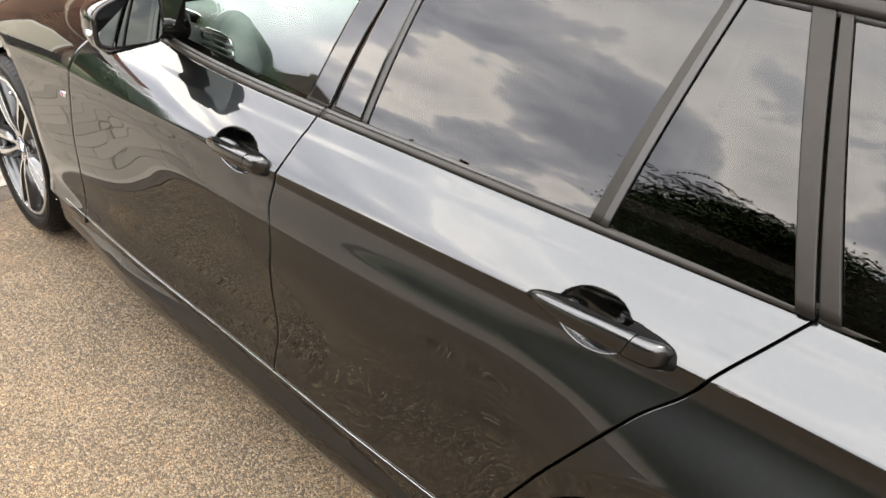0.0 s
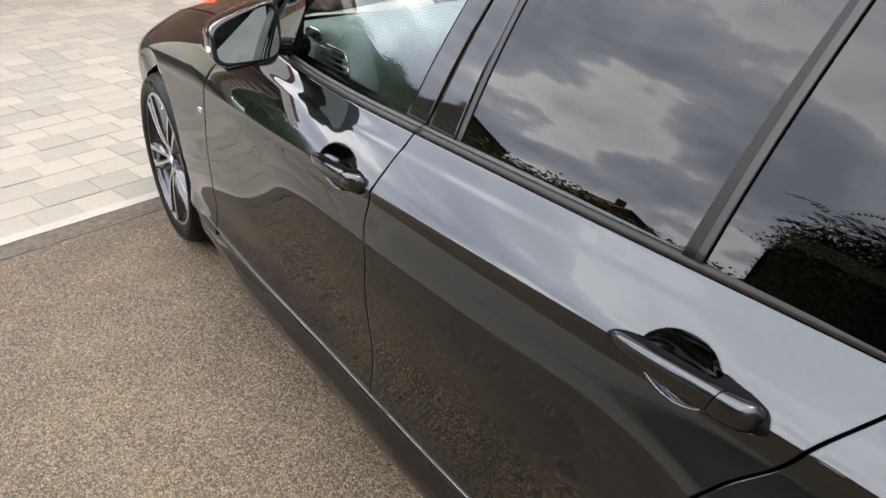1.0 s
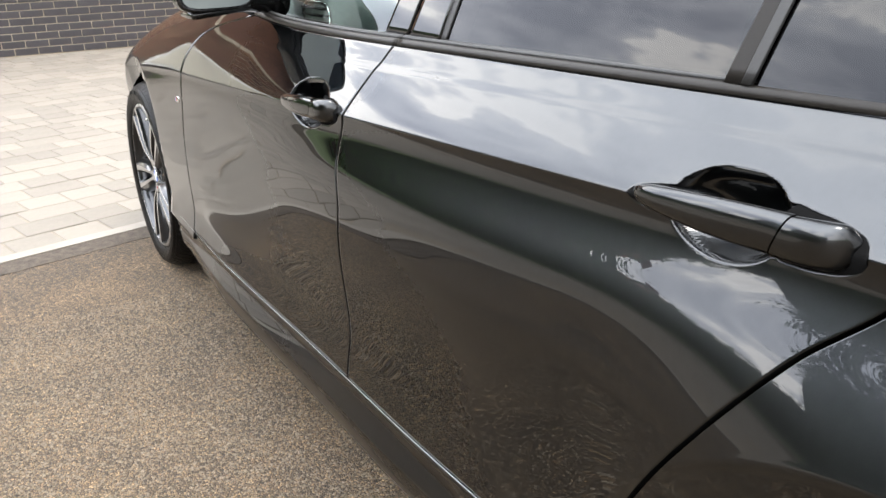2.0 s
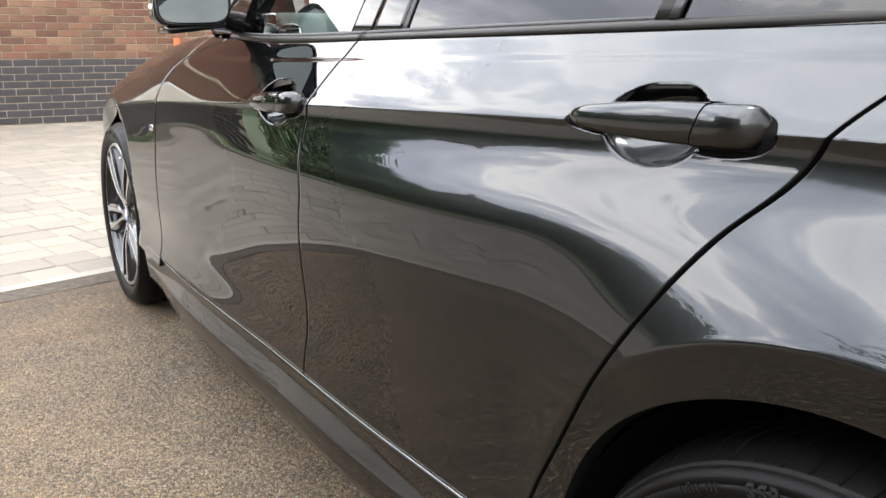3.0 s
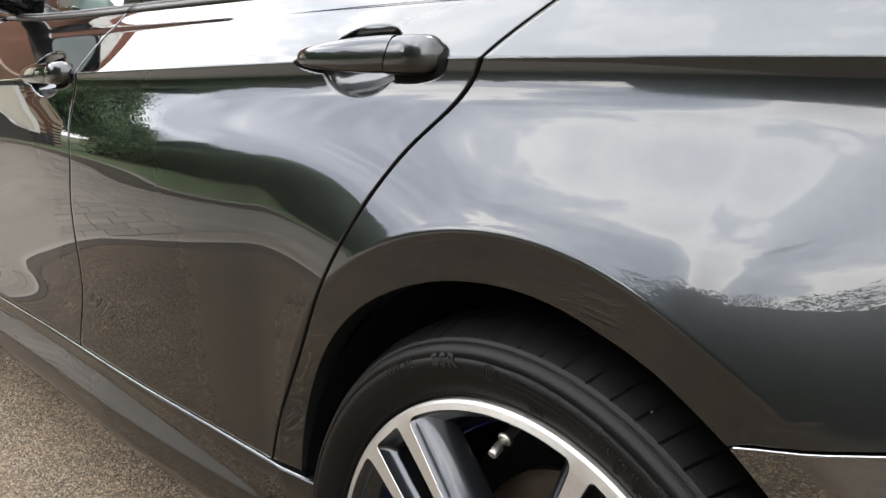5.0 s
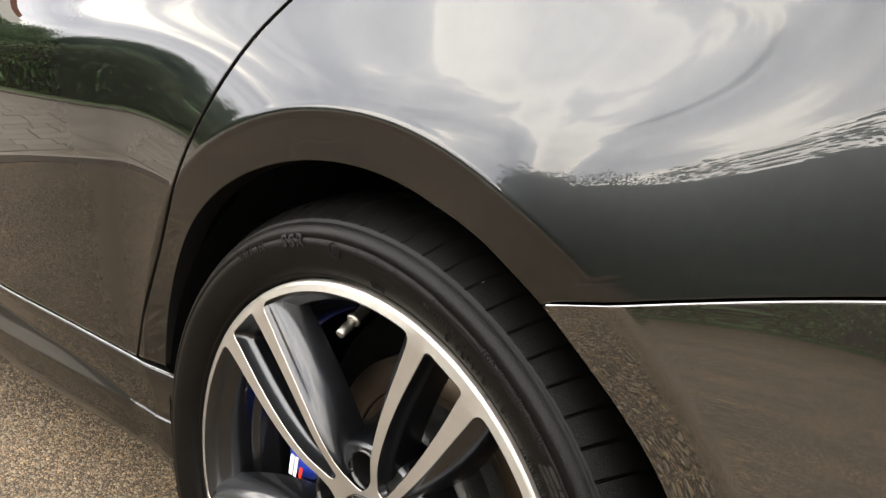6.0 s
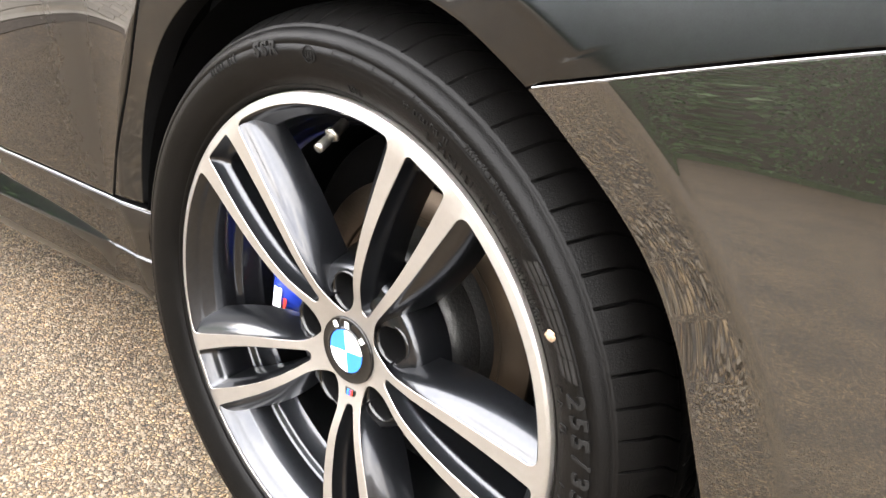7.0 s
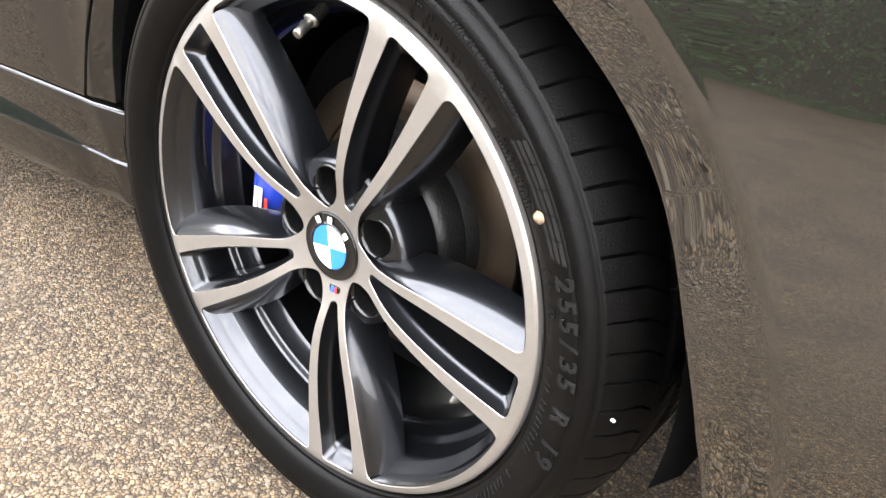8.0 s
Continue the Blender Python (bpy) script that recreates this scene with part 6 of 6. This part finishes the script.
def small_tree(x, y, tall, wide, seed, label):
    """A tapered trunk with limbs, and a crown of many small leaves in uneven clumps."""
    rnd = np.random.default_rng(seed)
    tree = tagged(empty("tree", (x, y, 0.04)), label, "tree")
    trunk = [(0.05 * math.sin(3 * t), 0.04 * math.sin(4 * t + 1), tall * 0.7 * t) for t in np.linspace(0, 1, 8)]
    part("trunk", tube(trunk, np.linspace(0.09, 0.03, 8), 10), BARK, tree)
    crown, tips = [], []
    for k in range(16):
        a, h = rnd.uniform(0, 2 * np.pi), rnd.uniform(0.2, 0.62) * tall
        reach = wide * 0.5 * rnd.uniform(0.5, 1.0)
        tip = np.array([math.cos(a) * reach, math.sin(a) * reach, h + rnd.uniform(0.15, 0.36) * tall])
        part("limb", tube([(0, 0, h), tuple(tip * (0.5, 0.5, 1) + (0, 0, (h - tip[2]) * 0.4)), tuple(tip)], [0.03, 0.018, 0.006], 6), BARK, tree)
        tips += [tip, tip * (0.6, 0.6, 1) + (0, 0, 0.1)]
    tips += [np.array([rnd.normal() * wide * 0.1, rnd.normal() * wide * 0.1, tall * q]) for q in (0.75, 0.85, 0.92)]
    for tip in tips:
        n = int(rnd.uniform(1300, 2000))
        crown.append(leaves(tip + rnd.normal(size=(n, 3)) * (wide * 0.10, wide * 0.10, wide * 0.085), 0.07, rnd))
    part("crown", joined(*crown), LEAF, tree, "loose green leafy crown", smooth=False)
    return tree


small_tree(-15.6, -4.4, 3.1, 2.6, 41, "small green leafy tree on the grass")
small_tree(-14.6, -7.4, 2.4, 2.1, 42, "small green leafy tree on the grass")
small_tree(-18.0, -7.4, 3.4, 2.8, 43, "small green leafy tree on the grass")
# the near house's gable and window, over the brick wall ahead
gable = ([(WALL_X - 0.25, -2.8, 2.6), (WALL_X - 0.25, 6.0, 2.6), (WALL_X - 0.25, 1.6, 5.2), (WALL_X - 0.012, -2.8, 2.6), (WALL_X - 0.012, 6.0, 2.6), (WALL_X - 0.012, 1.6, 5.2)], [(3, 4, 5), (0, 2, 1), (0, 3, 5, 2), (1, 2, 5, 4)])
part("gable", gable, BRICK_REST, house, smooth=False)
v, f = [], []
for yy, zz in ((-3.2, 2.34), (1.6, 5.25), (6.4, 2.34)):
    v += [(xx, yy, zz + dz) for xx in (WALL_X + 0.18, WALL_X - 8) for dz in (0, 0.16)]
f = [(1, 5, 7, 3), (5, 9, 11, 7), (0, 2, 6, 4), (4, 6, 10, 8), (0, 4, 5, 1), (4, 8, 9, 5), (2, 3, 7, 6), (6, 7, 11, 10), (0, 1, 3, 2), (8, 10, 11, 9)]
part("roof", (v, f), ROOF_TILE, house, "red tiled roof", smooth=False)
for y0, y1, z0, z1 in ((-3.26, 1.6, 2.2, 5.11), (1.6, 6.46, 5.11, 2.2)):
    L = math.hypot(y1 - y0, z1 - z0)
    part("bargeboard", moved(bevel_box(0.03, L, 0.2, 0.004, 1), pose(WALL_X + 0.17, (y0 + y1) / 2, (z0 + z1) / 2 + 0.05, math.degrees(math.atan2(z1 - z0, y1 - y0)), 0, 0)), WHITE_PVC, house, "white bargeboard", smooth=False)
win = part("house_window", moved(bevel_box(0.08, 1.45, 1.40, 0.01, 1), pose(WALL_X + 0.0, -1.75, 1.22)), WHITE_PVC, house, "white-framed window with a cream blind", smooth=False)
part("blind", moved(bevel_box(0.02, 1.28, 1.24, 0.003, 1), pose(WALL_X + 0.045, -1.75, 1.22)), BLIND, win, "cream blind", smooth=False)

# orange marker standing by the wall, past the bonnet
tagged(part("marker_post", moved(joined(([(0.045 * (1 - 0.35 * t) * math.cos(a), 0.045 * (1 - 0.35 * t) * math.sin(a), 0.87 * t) for t in (0, 0.05, 0.9, 1.0) for a in np.linspace(0, 2 * np.pi, 17)[:-1]], grid_faces(4, 16, loop_m=True)), bevel_box(0.22, 0.22, 0.06, 0.02, 2)), pose(-8.6, 1.76, 0.03)), CONE), "orange plastic marker post standing on the paving", "post")

# ---- single bricks of the wall, and the rest of it ----
L, H = 0.215, 0.065


def brick_geo(l, h, t=0.10):
    g = paver_geo(l, h, t, 0.003)
    return [(z, x, y) for x, y, z in g[0]], g[1]


full = part("brick", brick_geo(L, H), BRICK_RED, house, smooth=False)
dark = part("brick", brick_geo(L, H), BRICK_BLUE, house, smooth=False)
rnd = random.Random(7)
placed, rest_red, rest_blue, made = {0: 0, 1: 0}, [], [], 0
for c in range(34):
    z = 0.005 + c * 0.075 + H / 2
    shift = 0.1125 * (c % 2) + (0.02 if c > 8 else 0)
    i = 0
    while True:
        y = -2.8 + L / 2 + 0.003 + shift + i * 0.225
        i += 1
        if y + L / 2 > 6.0:
            break
        if -2.50 < y < -1.00 and 0.50 < z < 1.94:
            continue
        m = pose(WALL_X + rnd.uniform(-0.0015, 0.0015), y, z, rnd.uniform(-0.3, 0.3), 0, 0)
        if 0.0 < y < 2.1 and c < 20 and made < 290:
            src = dark if c < 9 else full
            made += 1
            if placed[c < 9] == 0:
                src.matrix_basis = m
                placed[c < 9] = 1
            else:
                again(src, house, m)
        else:
            (rest_blue if c < 9 else rest_red).append(moved(full.data and brick_geo(L, H), m))
for nm, lst, m in (("brickwork", rest_red, BRICK_REST), ("plinth_brickwork", rest_blue, BRICK_REST_BLUE)):
    tagged(part(nm, joined(*lst), m, house, smooth=False), kind="stuff")

# ---- single pavers nearest the drive, and the rest ----
paving = bpy.data.objects["paving_bed"]
sizes = [(l, w) for l in (0.13, 0.19, 0.255) for w in (0.176,)]
models = [part("paver", paver_geo(l - 0.006, w), PAVER, paving, smooth=False) for l, w in sizes]
used = [False] * 3
rest, count = [], 0
rnd = random.Random(21)
turn_deg = math.degrees(math.atan2(ALONG[1], ALONG[0]))
start = offset_corner(0.192)
for course in range(0, 46):
    q = -6.0 + rnd.uniform(0, 0.2)
    while q < 7.0:
        kx = rnd.choice((0, 1, 1, 2, 2))
        l, w = sizes[kx]
        mid = start + AWAY * (0.004 + 0.182 * (course + 0.5)) + ALONG * (q + l / 2)
        q += l
        if mid[0] < WALL_X + 0.12:
            continue
        k0, k1, k2 = KERB
        if cross2(k0, k1 - k0, mid) < 0.12 or cross2(k1, k2 - k1, mid) < 0.12:
            continue
        m = pose(mid[0], mid[1], rnd.uniform(-0.0015, 0.0015), rnd.uniform(-0.35, 0.35), rnd.uniform(-0.35, 0.35), turn_deg + rnd.uniform(-0.4, 0.4))
        if count < 296 and course < 22 and -1.0 < mid[1] < 1.6:
            count += 1
            if not used[kx]:
                used[kx] = True
                models[kx].matrix_basis = m
            else:
                again(models[kx], paving, m)
        else:
            rest.append(moved(paver_geo(l - 0.006, w), m))
# courses beside the drive's long edge
n2 = np.array([EDGE[1], -EDGE[0]])
for course in range(0, 30):
    q = rnd.uniform(0, 0.2)
    while q < 5.4:
        l, w = sizes[rnd.choice((0, 1, 1, 2, 2))]
        mid = start + n2 * (0.004 + 0.182 * (course + 0.5)) + EDGE * (q + l / 2)
        q += l
        k0, k1, k2 = KERB
        if mid[0] > np.interp(mid[1], (e[3][1], e[2][1]), (e[3][0], e[2][0])) - 0.12 or np.dot(mid - start, AWAY) > 0.06 or cross2(k0, k1 - k0, mid) < 0.12 or cross2(k1, k2 - k1, mid) < 0.12:
            continue
        rest.append(moved(paver_geo(l - 0.006, w), pose(mid[0], mid[1], rnd.uniform(-0.0055, -0.0035), 0, 0, math.degrees(math.atan2(EDGE[1], EDGE[0])))))
tagged(part("paving_rest", joined(*rest), PAVER_REST, paving, smooth=False), kind="stuff")


# ---- loose stone chips lying on the drive ----
chips = np.random.default_rng(31)
n = 62000
px, py = chips.uniform(-2.5, 0.75, n), 0.24 - 1.35 * chips.uniform(0, 1, n) ** 0.95
keep = (px - CORNER[0]) * 0.8 + (py - CORNER[1]) * 0.6 > 0.05
px, py = px[keep], py[keep]
n = len(px)
ico = bmesh.new()
bmesh.ops.create_icosphere(ico, subdivisions=1, radius=1.0)
base, tri = from_bm(ico)
base = np.array(base)
size = 0.0016 + 0.0026 * chips.uniform(0, 1, n) ** 1.6
flat = chips.uniform(0.45, 0.8, n)
ang = chips.uniform(0, 2 * np.pi, n)
shape = base[None] * (1 + 0.28 * chips.normal(size=(n, len(base), 1))) * size[:, None, None]
shape[..., 1] *= chips.uniform(0.6, 1.0, n)[:, None]
shape[..., 2] *= flat[:, None]
cx, sx = np.cos(ang)[:, None], np.sin(ang)[:, None]
v = np.stack([px[:, None] + shape[..., 0] * cx - shape[..., 1] * sx, py[:, None] + shape[..., 0] * sx + shape[..., 1] * cx, size[:, None] * 0.12 + shape[..., 2]], -1).reshape(-1, 3)
m = len(base)
tagged(part("stone_chips", (v, [tuple(i * m + q for q in f) for i in range(n) for f in tri]), PEBBLE, smooth=False), "loose pale stone chips lying on the tarmac", "gravel", kind="stuff")
